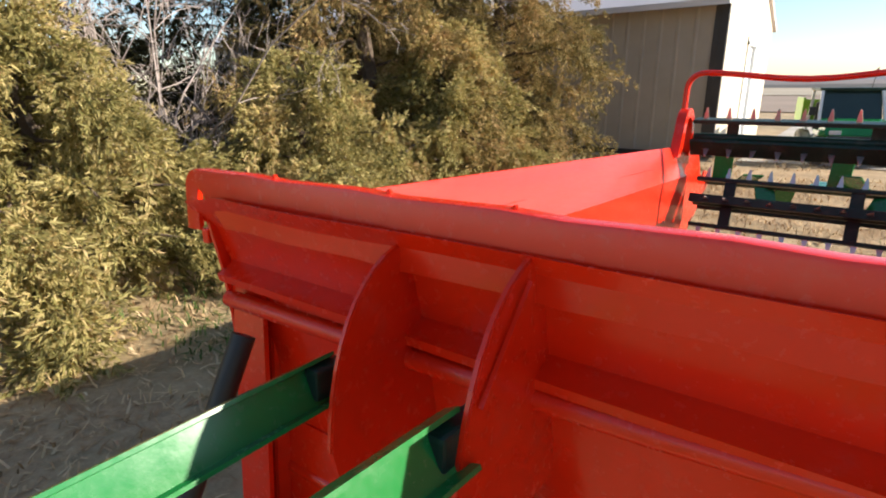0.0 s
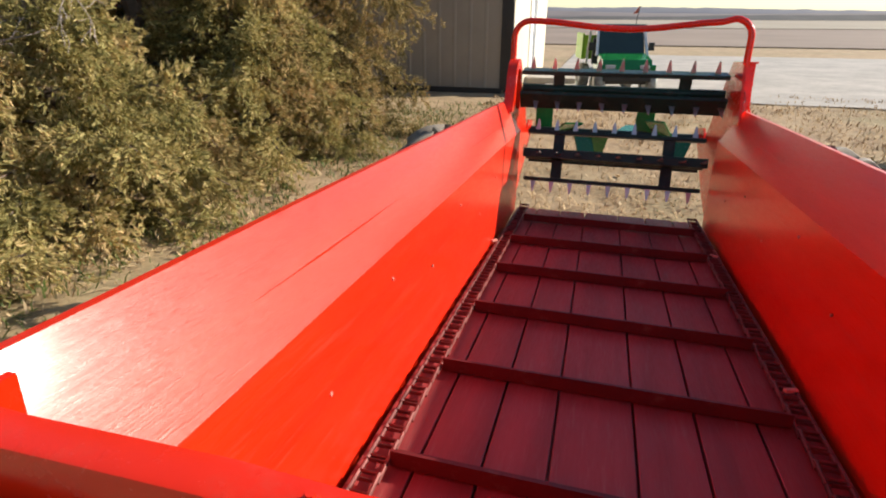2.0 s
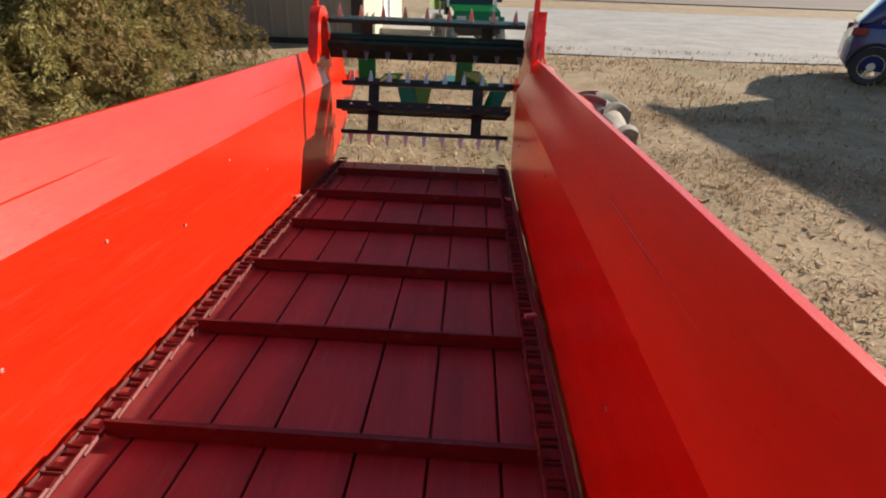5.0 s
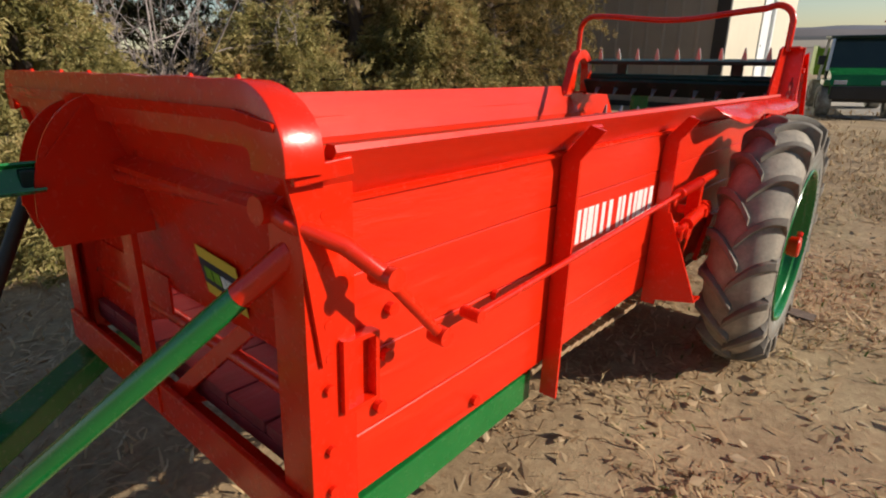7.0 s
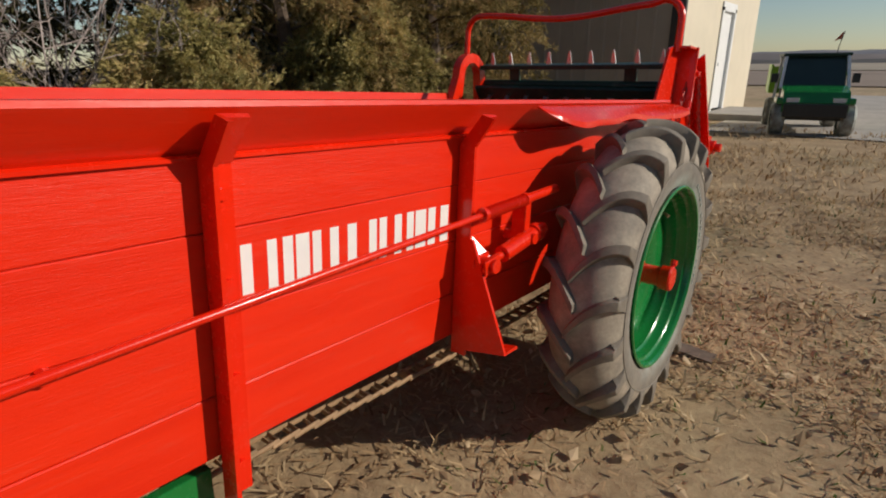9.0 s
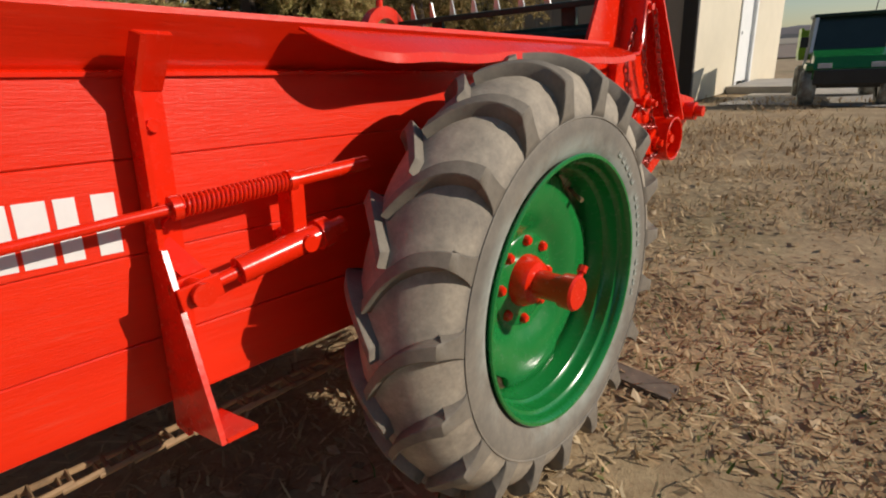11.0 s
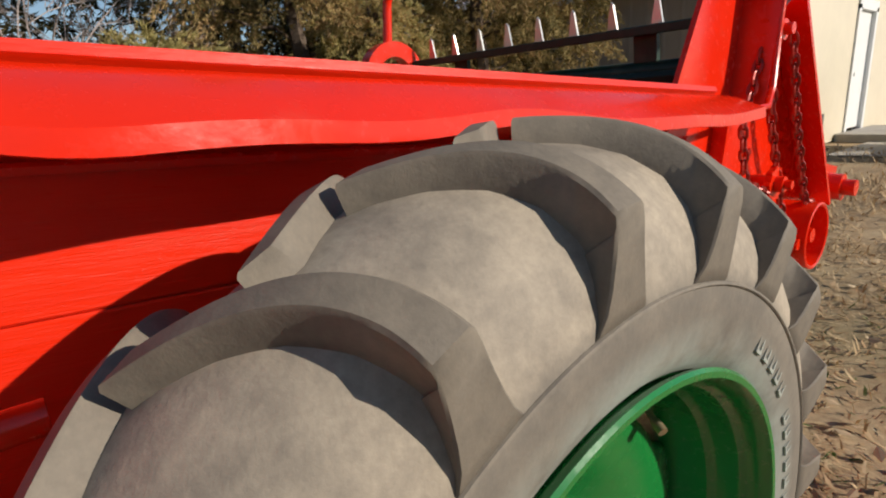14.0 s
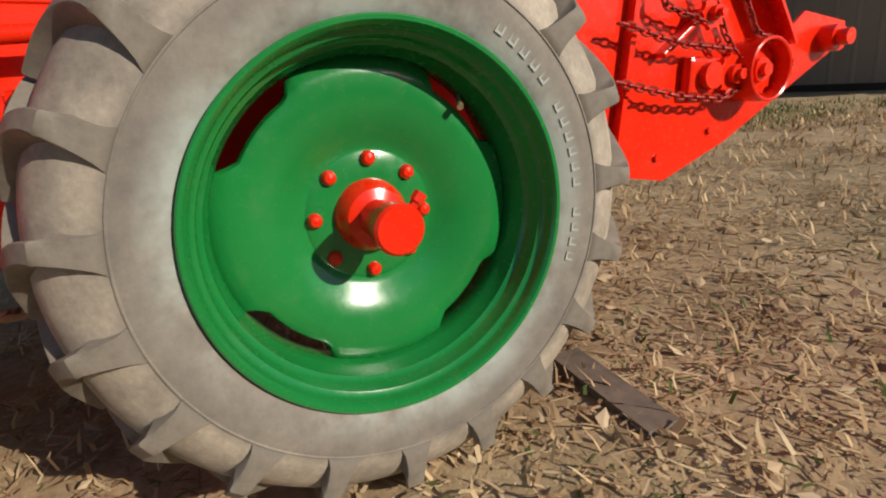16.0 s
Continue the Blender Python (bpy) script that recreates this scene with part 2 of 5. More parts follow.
def bar(bm, p0, p1, w, h, up=(0, 0, 1), bevel=0.0):
    """A square bar from p0 to p1, w wide across and h high along up."""
    p0, p1 = Vector(p0), Vector(p1)
    y = (p1 - p0).normalized()
    x = y.cross(Vector(up)).normalized()
    z = x.cross(y)
    m = Matrix((x, y, z)).transposed().to_4x4()
    m.translation = (p0 + p1) / 2
    L = (p1 - p0).length
    return box(bm, -w / 2, w / 2, -L / 2, L / 2, -h / 2, h / 2, m, bevel)


def prism(bm, poly, axis, a, b):
    """A polygon of two coordinates drawn out along an axis from a to b."""
    def put(u, v, w):
        return {"x": (w, u, v), "y": (u, w, v), "z": (u, v, w)}[axis]
    lo = [bm.verts.new(put(u, v, a)) for u, v in poly]
    hi = [bm.verts.new(put(u, v, b)) for u, v in poly]
    n = len(poly)
    bm.faces.new(lo)
    bm.faces.new(hi[::-1])
    for i in range(n):
        bm.faces.new((lo[i], hi[i], hi[(i + 1) % n], lo[(i + 1) % n]))
    return bm


def tube(bm, pts, r, seg=10, closed=False):
    """A round tube along points."""
    pts = [Vector(p) for p in pts]
    rings = []
    n = len(pts)
    side = None
    for i, p in enumerate(pts):
        d = (pts[(i + 1) % n] if (closed or i < n - 1) else p) - (pts[i - 1] if (closed or i > 0) else p)
        d.normalize()
        if side is None:
            side = d.orthogonal().normalized()
        side = (side - d * side.dot(d)).normalized()
        up = d.cross(side)
        rings.append([bm.verts.new(p + r * (math.cos(2 * math.pi * k / seg) * side + math.sin(2 * math.pi * k / seg) * up)) for k in range(seg)])
    for i in range(n if closed else n - 1):
        a, b2 = rings[i], rings[(i + 1) % n]
        for k in range(seg):
            bm.faces.new((a[k], a[(k + 1) % seg], b2[(k + 1) % seg], b2[k]))
    if not closed:
        bm.faces.new(rings[0][::-1])
        bm.faces.new(rings[-1])
    return bm


def lathe(bm, prof, seg=64, axis="x", skip=None):
    """A profile of (along, radius) turned about an axis through the origin."""
    rings = []
    for a, r in prof:
        ring = []
        for k in range(seg):
            t = 2 * math.pi * k / seg
            ring.append(bm.verts.new((a, r * math.cos(t), r * math.sin(t))))
        rings.append(ring)
    for i in range(len(prof) - 1):
        for k in range(seg):
            k2 = (k + 1) % seg
            bm.faces.new((rings[i][k], rings[i][k2], rings[i + 1][k2], rings[i + 1][k]))
    return bm


def arc_pts(cx, cy, r, a0, a1, n):
    return [(cx + r * math.cos(radians(a0 + (a1 - a0) * i / n)), cy + r * math.sin(radians(a0 + (a1 - a0) * i / n))) for i in range(n + 1)]


def B():
    return bmesh.new()



# ---- the spreader (in its own level axes) ----
spreader = new("manure_spreader")
spreader.matrix_basis = SLOPE
tagged(spreader, "bright red painted manure spreader with maroon slatted floor and green wheels", "manure spreader")

FLOOR_Z, WALL_IN, WALL_OUT, BOX_L = 0.53, 0.46, 0.50, 2.62


def rise(y):
    """The box climbs a little towards the rear."""
    return 0.022 * (y - 0.4)


def long_board(bm, s, prof, y0, y1):
    """A board of constant section (x, z) that follows the climb of the box."""
    n = 14
    rows = []
    for i in range(n + 1):
        y = y0 + (y1 - y0) * i / n
        wob = 0.0012 * math.sin(5.1 * y + prof[0][1] * 40)
        rows.append([bm.verts.new((s * (x + wob), y, z + rise(y))) for x, z in prof])
    k = len(prof)
    for a, b2 in zip(rows, rows[1:]):
        for i in range(k):
            bm.faces.new((a[i], a[(i + 1) % k], b2[(i + 1) % k], b2[i]))
    bm.faces.new(rows[0][::-1])
    bm.faces.new(rows[-1])
    return bm


def side_wall(s):
    wall = part("side_wall", long_board(B(), s, [(WALL_IN + 0.003, 0.475), (WALL_OUT - 0.006, 0.475), (WALL_OUT - 0.006, 0.935), (WALL_IN + 0.030, 0.935), (WALL_IN + 0.005, 0.88)], 0.01, 2.60), RED_WOOD, spreader, "red painted plank side wall")
    joints = (0.462, 0.572, 0.705, 0.838, 0.952)
    for z0, z1 in zip(joints, joints[1:]):
        inner = WALL_IN + 0.004 if z1 < 0.9 else WALL_IN + 0.033
        part("plank", long_board(B(), s, [(inner, z0 + 0.001), (WALL_OUT - 0.0018, z0 + 0.0006), (WALL_OUT, z0 + 0.0026), (WALL_OUT, z1 - 0.0026), (WALL_OUT - 0.0018, z1 - 0.0006), (inner, z1 - 0.001)], 0.012, 2.62), RED_WOOD, wall)
    part("lining", long_board(B(), s, [(WALL_IN, 0.52), (WALL_IN + 0.0045, 0.52), (WALL_IN + 0.0045, 0.892), (WALL_IN, 0.888)], 0.012, 2.60), RED_WOOD, wall, "smooth red inner lining")
    part("flared_top_board", long_board(B(), s, [(0.457, 0.886), (0.465, 0.882), (0.493, 0.944), (0.494, 0.952), (0.554, 1.020), (0.551, 1.028), (0.536, 1.029)], 0.005, 2.55), RED_WOOD, wall)
    part("joint_strip", long_board(B(), s, [(0.4995, 0.9445), (0.507, 0.9445), (0.507, 0.9500), (0.4995, 0.9530)], 0.02, 2.56), RED, wall)
    bolt = None
    for i in range(9):
        m = pose(s * WALL_IN, 0.2 + 0.29 * i, (0.83, 0.74)[i % 2] + 0.012 * math.sin(5 * i))
        if bolt is None:
            bm = B()
            lathe(bm, [(-0.003, 0.0045), (0.002, 0.0045), (0.003, 0.003), (0.0035, 0.0004)], 8)
            lathe(bm, [(0.003, 0.0045), (-0.002, 0.0045), (-0.003, 0.003), (-0.0035, 0.0004)], 8)
            bolt = part("bolt", bm, RED_PALE, wall, "worn pale bolt head", smooth=True)
            bolt.matrix_basis = m
        else:
            share("bolt", bolt, wall, m)
    return wall


wall_r, wall_l = side_wall(1), side_wall(-1)

# floor of planks, with cross slats and chains
floor_part = part("floor_bed", box(B(), -0.455, 0.455, 0.02, 2.62, FLOOR_Z - 0.05, FLOOR_Z - 0.024), RED_FLOOR, spreader, "maroon painted plank floor, scuffed")
xs = [-0.455, -0.343, -0.222, -0.099, 0.064, 0.194, 0.322, 0.455]
for a, b in zip(xs, xs[1:]):
    part("plank", box(B(), a + 0.0025, b - 0.0025, 0.02, 2.62, FLOOR_Z - 0.024, FLOOR_Z - random.uniform(0, 0.003), bevel=0.003), RED_FLOOR, floor_part)
bm = B()
prism(bm, [(0.0, 0.0), (0.042, 0.0), (0.042, 0.006), (0.007, 0.006), (0.007, 0.034), (0.0, 0.034)], "x", -0.385, 0.385)
slat0 = part("slat", bm, RED_IRON, spreader, "maroon angle-iron cross slat")
slat0.matrix_basis = pose(0, 0.215, FLOOR_Z + 0.004)
for i in range(1, 7):
    share("slat", slat0, spreader, pose(random.uniform(-0.004, 0.004), 0.215 + 0.355 * i, FLOOR_Z + 0.004, 0, 0, random.uniform(-0.5, 0.5)))


def link_chain(y0, y1, pitch, w, r):
    """Flat hook links, every other one a little lower."""
    bm = B()
    n = int((y1 - y0) / pitch)
    for i in range(n):
        y = y0 + pitch * (i + 0.5)
        hw, hl = w / 2, pitch * 0.62
        z = 0.004 * (i % 2)
        pts = [(-hw, y - hl, z), (hw, y - hl, z), (hw * 0.9, y + hl, z + 0.004), (-hw * 0.9, y + hl, z + 0.004)]
        tube(bm, pts, r, 6, closed=True)
    return bm


for s in (-1, 1):
    c = part("apron_chain", link_chain(0.05, 2.60, 0.047, 0.042, 0.0055), CHAIN, spreader, "greasy maroon hook-link apron chain")
    c.matrix_basis = pose(s * 0.41, 0, FLOOR_Z + 0.012)


for x, y, a in ((0.418, 1.06, 20), (0.415, 2.03, -30), (-0.448, 1.93, 60)):
    bm = B()
    box(bm, -0.016, 0.016, -0.006, 0.006, 0, 0.009, None, 0.002)
    sc = part("chain_key", bm, RED_PALE, spreader, "worn pale chain key")
    sc.matrix_basis = pose(x, y, FLOOR_Z + 0.018, 0, 0, a)


# wall ribs outside
def rib(s, y, foot):
    bm = B()
    w = 0.045
    prism(bm, [(s * 0.503, foot), (s * 0.545, foot), (s * 0.545, 0.945), (s * 0.592, 1.008), (s * 0.560, 1.016), (s * 0.503, 0.948)], "y", y - 0.004, y + 0.004)
    box(bm, s * 0.5015, s * 0.508, y, y + w, foot, 0.945)
    prism(bm, [(s * 0.5035, 0.948), (s * 0.5105, 0.945), (s * 0.566, 1.012), (s * 0.559, 1.017)], "y", y, y + w)
    r = part("rib", bm, RED, spreader, "red angle-iron wall rib")
    for z in (0.44, 0.60, 0.76, 0.90):
        b2 = B()
        rod(b2, (s * 0.508, y + 0.026, z), (s * 0.516, y + 0.026, z), 0.010, 8)
        part("bolt", b2, RED, r)
    return r


for s in (-1, 1):
    rib(s, 0.64, 0.385)
    rib(s, 1.25, 0.44)
    bm = B()
    prism(bm, [(s * 0.545, 0.735), (s * 0.552, 0.735), (s * 0.660, 0.478), (s * 0.545, 0.455)], "y", 1.246, 1.254)
    prism(bm, [(s * 0.545, 0.455), (s * 0.660, 0.478), (s * 0.660, 0.486), (s * 0.545, 0.463)], "y", 1.254, 1.30)
    part("gusset", bm, RED, spreader, "red triangular gusset plate")

# sheet shield over each wheel, sloping down and out from the wall top
def fender(s):
    bm = B()
    n = 60
    prev = None
    for i in range(n + 1):
        y = 1.49 + 1.09 * i / n
        grow = math.sin(min(1, (y - 1.49) / 0.17) * math.pi / 2) ** 0.7
        wide = 0.060 - 0.018 * math.exp(-((y - 2.02) / 0.16) ** 2) + 0.012 * math.exp(-((y - 1.62) / 0.14) ** 2)
        x0, z0 = 0.556, 1.014 + rise(y)
        drop = 0.044 - 0.010 * math.exp(-((y - 2.02) / 0.2) ** 2) + 0.003 * math.sin(21 * y) - 0.016 * max(0, (y - 2.3) / 0.28)
        x1, z1 = x0 + wide * grow + 0.004, z0 - drop * grow - 0.003
        row = [bm.verts.new((s * p, y, q)) for p, q in (
            (x0, z0), (x0 + (x1 - x0) * 0.35, z0 - 0.18 * (z0 - z1)), (x0 + (x1 - x0) * 0.72, z0 - 0.52 * (z0 - z1)), (x1, z1 + 0.008 * grow), (x1 + 0.002, z1 - 0.008 * grow), (x1 - 0.003, z1 - 0.008 * grow - 0.001),
            (x0 + (x1 - x0) * 0.70, z0 - 0.54 * (z0 - z1) - 0.004), (x0 + (x1 - x0) * 0.33, z0 - 0.18 * (z0 - z1) - 0.005), (x0 - 0.002, z0 - 0.005))]
        if prev:
            for k in range(9):
                bm.faces.new((prev[k], prev[(k + 1) % 9], row[(k + 1) % 9], row[k]))
        else:
            bm.faces.new(row)
        prev = row
    bm.faces.new(prev[::-1])
    return part("fender", bm, RED, spreader, "red sheet-metal wheel shield bent outward", smooth=True)


fender(1), fender(-1)


# rear end panels
def link_run(bm, pts, x, pitch=0.021, w=0.016):
    """Chain of oval links along a line of (y, z) points, alternately flat and on edge."""
    seg = [(Vector((0, *a)), Vector((0, *b))) for a, b in zip(pts, pts[1:])]
    k = 0
    for a, b in seg:
        d = b - a
        n = max(1, round(d.length / pitch))
        d.normalize()
        nrm = Vector((0, -d.z, d.y))
        for i in range(n):
            c = a.lerp(b, (i + 0.5) / n) + Vector((x, 0, 0))
            side = nrm if k % 2 else Vector((1, 0, 0))
            hw = w / 2 if k % 2 else w * 0.42
            h = pitch * 0.62
            tube(bm, [c - d * h - side * hw * 0.6, c - d * h * 0.5 - side * hw, c + d * h * 0.5 - side * hw, c + d * h - side * hw * 0.6,
                      c + d * h + side * hw * 0.6, c + d * h * 0.5 + side * hw, c - d * h * 0.5 + side * hw, c - d * h + side * hw * 0.6], 0.0032, 5, closed=True)
            k += 1
    return bm


def toothed(r, teeth, x0, x1):
    bm = B()
    pts = []
    for i in range(teeth):
        for f, rr in ((0.0, 0.88), (0.28, 0.88), (0.42, 1.0), (0.58, 1.0), (0.72, 0.88)):
            a = 2 * math.pi * (i + f) / teeth
            pts.append((r * rr * math.cos(a), r * rr * math.sin(a)))
    return prism(bm, pts, "x", x0, x1)


def end_panel(s):
    outline = [(2.47, 0.62), (2.60, 0.525), (2.78, 0.50), (3.00, 0.590), (3.38, 0.805), (3.45, 0.845), (3.46, 0.905), (3.27, 0.925), (3.19, 0.86), (2.87, 1.215), (2.80, 1.285), (2.62, 1.285), (2.575, 1.27), (2.50, 1.10), (2.47, 1.03)]
    if s < 0:
        outline = outline[:8] + [(3.19, 0.86), (3.02, 1.05), (2.47, 1.05)]
    bm = B()
    prism(bm, outline, "x", s * 0.503, s * 0.513)
    p = part("end_panel", bm, RED, spreader, "red steel end panel that carries the beaters")
    if s > 0:
        bm = B()
        prism(bm, [(2.695, 1.045), (2.703, 1.045), (2.722, 1.285), (2.714, 1.285)], "x", s * 0.513, s * 0.578)
        prism(bm, [(2.628, 1.277), (2.716, 1.277), (2.716, 1.285), (2.628, 1.285)], "x", s * 0.513, s * 0.574)
        part("upright_flange", bm, RED, p, "red flange standing out from the panel")
        # rolled edge where the flange runs out into the wheel shield
        bm = B()
        tube(bm, [(s * 0.578, 2.718, 1.285), (s * 0.579, 2.712, 1.18), (s * 0.584, 2.70, 1.08), (s * 0.594, 2.66, 1.045), (s * 0.603, 2.57, 1.036)], 0.006, 8)
        part("rolled_edge", bm, RED, p, smooth=True)
    # slanted rear flange
    bm = B()
    a, b, c, d = (s * 0.513, 2.86, 1.225), (s * 0.513, 3.19, 0.835), (s * 0.592, 3.125, 0.83), (s * 0.592, 2.775, 1.262)
    if s < 0:
        a, d = (s * 0.513, 3.02, 1.04), (s * 0.592, 2.955, 1.04)
    v = [bm.verts.new(q) for q in (a, b, c, d)]
    bm.faces.new(v)
    g = bmesh.ops.extrude_face_region(bm, geom=list(bm.faces))
    bmesh.ops.translate(bm, vec=(0, 0.007, 0.006), verts=[q for q in g["geom"] if isinstance(q, bmesh.types.BMVert)])
    part("rear_flange", bm, RED, p, "slanted red flange with a shaded face")
    bm = B()
    bar(bm, (s * 0.523, 2.60, 0.56), (s * 0.523, 2.645, 1.03), 0.014, 0.035, (1, 0, 0))
    part("stiffener", bm, RED, p)
    return p


panel_r, panel_l = end_panel(1), end_panel(-1)
RIGHT_X = 0.556
bm = link_run(B(), [(2.712, 1.165), (2.664, 1.01), (2.70, 0.905), (2.83, 0.875)], RIGHT_X)
part("drive_chain", bm, RED_CHAIN, panel_r, "greasy red drive chain")
part("drive_chain", link_run(B(), [(2.765, 1.165), (2.80, 1.017), (2.905, 0.848), (2.955, 0.80)], RIGHT_X), RED_CHAIN, panel_r, "greasy red drive chain")
part("drive_chain", link_run(B(), [(2.79, 1.18), (2.87, 1.02), (2.985, 0.854), (3.05, 0.84)], RIGHT_X + 0.022), RED_CHAIN, panel_r, "greasy red drive chain")
part("drive_chain", link_run(B(), [(2.56, 0.862), (2.605, 0.855), (2.69, 0.835), (2.775, 0.823), (2.915, 0.816)], RIGHT_X + 0.008), RED_CHAIN, panel_r, "greasy red drive chain")
part("drive_chain", link_run(B(), [(2.56, 0.742), (2.62, 0.731), (2.75, 0.709), (2.90, 0.700), (2.96, 0.722)], RIGHT_X + 0.008), RED_CHAIN, panel_r, "greasy red drive chain")
for y, z, r, teeth in ((2.745, 1.185, 0.042, 10), (2.85, 0.895, 0.038, 9), (3.03, 0.768, 0.066, 14), (2.94, 0.758, 0.052, 12)):
    sp = part("sprocket", toothed(r, teeth, RIGHT_X - 0.006, RIGHT_X + 0.006), RED, panel_r, "red toothed sprocket")
    sp.matrix_basis = pose(0, y, z)
    bm = B()
    rod(bm, (0.513, 0, 0), (RIGHT_X + 0.022, 0, 0), r * 0.45, 14)
    rod(bm, (RIGHT_X + 0.02, 0, 0), (RIGHT_X + 0.036, 0, 0), r * 0.25, 12)
    part("hub", bm, RED, sp, smooth=True)
# open cup ring round the lower sprocket
bm = B()
lathe(bm, [(0.525, 0.078), (0.600, 0.078), (0.602, 0.074), (0.600, 0.070), (0.525, 0.070), (0.525, 0.078)], 30)
cup = part("cup_ring", bm, RED, panel_r, "open red guard ring", smooth=True)
cup.matrix_basis = pose(0, 3.03, 0.768)
# idler arm, a block added where only the ring's shadow lies, bolts
bm = B()
bar(bm, (0.524, 2.72, 0.80), (0.524, 2.86, 0.905), 0.012, 0.045, (1, 0, 0), 0.003)
part("idler_arm", bm, RED, panel_r)
bm = B()
box(bm, 0.513, 0.545, 2.81, 2.93, 0.705, 0.80, None, 0.012)
rod(bm, (0.545, 2.87, 0.755), (0.566, 2.87, 0.755), 0.032, 16)
part("added_block", bm, RED, panel_r, "red painted block added where the panel is only in shadow")
for y, z in ((2.53, 0.985), (2.58, 0.74), (2.63, 0.60), (2.75, 0.56), (2.93, 0.62), (3.10, 0.70), (2.80, 0.96), (2.66, 1.01), (3.24, 0.79)):
    bm = B()
    rod(bm, (0.513, y, z), (0.522, y, z), 0.009, 6)
    part("bolt", bm, RED, panel_r)
# bearing boss of the distributor shaft
for s, p in ((1, panel_r), (-1, panel_l)):
    bm = B()
    rod(bm, (s * 0.500, 3.37, 0.855), (s * 0.555, 3.37, 0.855), 0.036, 18)
    rod(bm, (s * 0.555, 3.37, 0.855), (s * 0.585, 3.37, 0.855), 0.022, 16)
    part("bearing_boss", bm, RED, p, "round red shaft bearing", smooth=True)
    if s > 0:
        continue
    # open round-arched housing of the upper beater
    bm = B()
    out = [(2.475, 1.03), (2.515, 1.13)] + [(2.640 - 0.112 * math.cos(radians(a)), 1.165 + 0.112 * math.sin(radians(a))) for a in range(0, 181, 10)] + [(2.765, 1.13), (2.805, 1.03)]
    inn = [(2.560, 1.03), (2.570, 1.13)] + [(2.640 - 0.066 * math.cos(radians(a)), 1.165 + 0.066 * math.sin(radians(a))) for a in range(0, 181, 10)] + [(2.710, 1.13), (2.720, 1.03)]
    for xa, xb in ((s * 0.490, s * 0.535),):
        va = [[bm.verts.new((x, *q)) for q in ring] for x in (xa, xb) for ring in (out, inn)]
        for k in range(len(out) - 1):
            for p0, p1 in ((va[0], va[1]), (va[1], va[3]), (va[3], va[2]), (va[2], va[0])):
                bm.faces.new((p0[k], p0[k + 1], p1[k + 1], p1[k]))
        for k in (0, len(out) - 1):
            bm.faces.new((va[0][k], va[1][k], va[3][k], va[2][k]))
    part("bearing_housing", bm, RED, p, "round-arched red bearing housing", smooth=True)

# guard hoop
pts = [(-0.524, 2.63, 1.25), (-0.524, 2.63, 1.36)] + [(-0.524 + 0.075 * (1 - math.cos(radians(a))), 2.63, 1.375 + 0.075 * math.sin(radians(a))) for a in range(0, 91, 15)]
mid = [(x, 2.63 + 0.012 * math.cos(math.pi * x), 1.45 - 0.034 * math.cos(math.pi * x / 0.9) ** 2) for x in [(-0.40 + 0.08 * i) for i in range(11)]]
right = [(-x, y, z + 0.012) for x, y, z in pts[::-1]]
bm = B()
tube(bm, pts + mid + right, 0.0145, 10)
part("guard_hoop", bm, RED, spreader, "bent red tube hoop, sagging in the middle", smooth=True)


# beaters
def beater(y, z, radius, bars, width, phase, label, bar_w):
    hub = B()
    rod(hub, (-width, y, z), (width, y, z), 0.02, 14)
    bt = part("beater", hub, GREEN_DARK, spreader, label, smooth=True)
    for x in (-width * 0.62, width * 0.62):
        d = B()
        for k in range(bars):
            a = phase + 2 * math.pi * k / bars
            bar(d, (x, y, z), (x, y + radius * math.cos(a), z + radius * math.sin(a)), 0.014, 0.055, (1, 0, 0))
        part("spider", d, GREEN_DARK, bt)
    tooth = None
    for k in range(bars):
        a = phase + 2 * math.pi * k / bars
        c, sn = math.cos(a), math.sin(a)
        b2 = B()
        m = pose(0, y + radius * c, z + radius * sn, math.degrees(a), 0, 0)
        box(b2, -width, width, -0.010, 0.010, -bar_w / 2, bar_w / 2, m, 0.003)
        part("bar", b2, GREEN_DARK, bt)
        for i in range(9):
            x = -width + 0.05 + (2 * width - 0.10) * i / 8 + (0.03 if k % 2 else 0)
            mm = pose(x, y + (radius + 0.008) * c, z + (radius + 0.008) * sn, math.degrees(a) - 90, 0, random.uniform(-8, 8))
            if tooth is None:
                tb = B()
                prism(tb, [(-0.016, -0.012), (0.016, -0.012), (0.005, 0.056), (0.0, 0.062), (-0.003, 0.056)], "y", -0.003, 0.003)
                tooth = part("tooth", tb, STEEL, bt, "worn steel tooth")
                tooth.matrix_basis = mm
            else:
                share("tooth", tooth, bt, mm)
    return bt


beater(2.76, 1.135, 0.085, 3, 0.485, radians(100), "dark green upper beater with steel teeth", 0.095)
beater(2.74, 0.79, 0.125, 4, 0.44, radians(75), "dark green lower beater with steel teeth", 0.045)

# distributor behind the beaters
bm = B()
rod(bm, (-0.50, 3.37, 0.855), (0.50, 3.37, 0.855), 0.022, 14)
dist = part("distributor", bm, GREEN_DARK, spreader, "green paddle distributor shaft", smooth=True)
for i in range(8):
    x = -0.42 + 0.12 * i
    a = 70 * i
    b2 = B()
    box(b2, -0.055, 0.055, -0.005, 0.005, 0.02, 0.20, pose(x, 3.37, 0.855, a, 0, 24 if i < 4 else -24), 0.002)
    part("paddle", b2, GREEN, dist, "green sheet paddle")


# front board: a leaning sheet, buckled away from the lip behind its upper edge
def buckle(x):
    return 0.013 * math.exp(-((x + 0.30) / 0.14) ** 2) + 0.004 * math.exp(-((x - 0.12) / 0.2) ** 2)


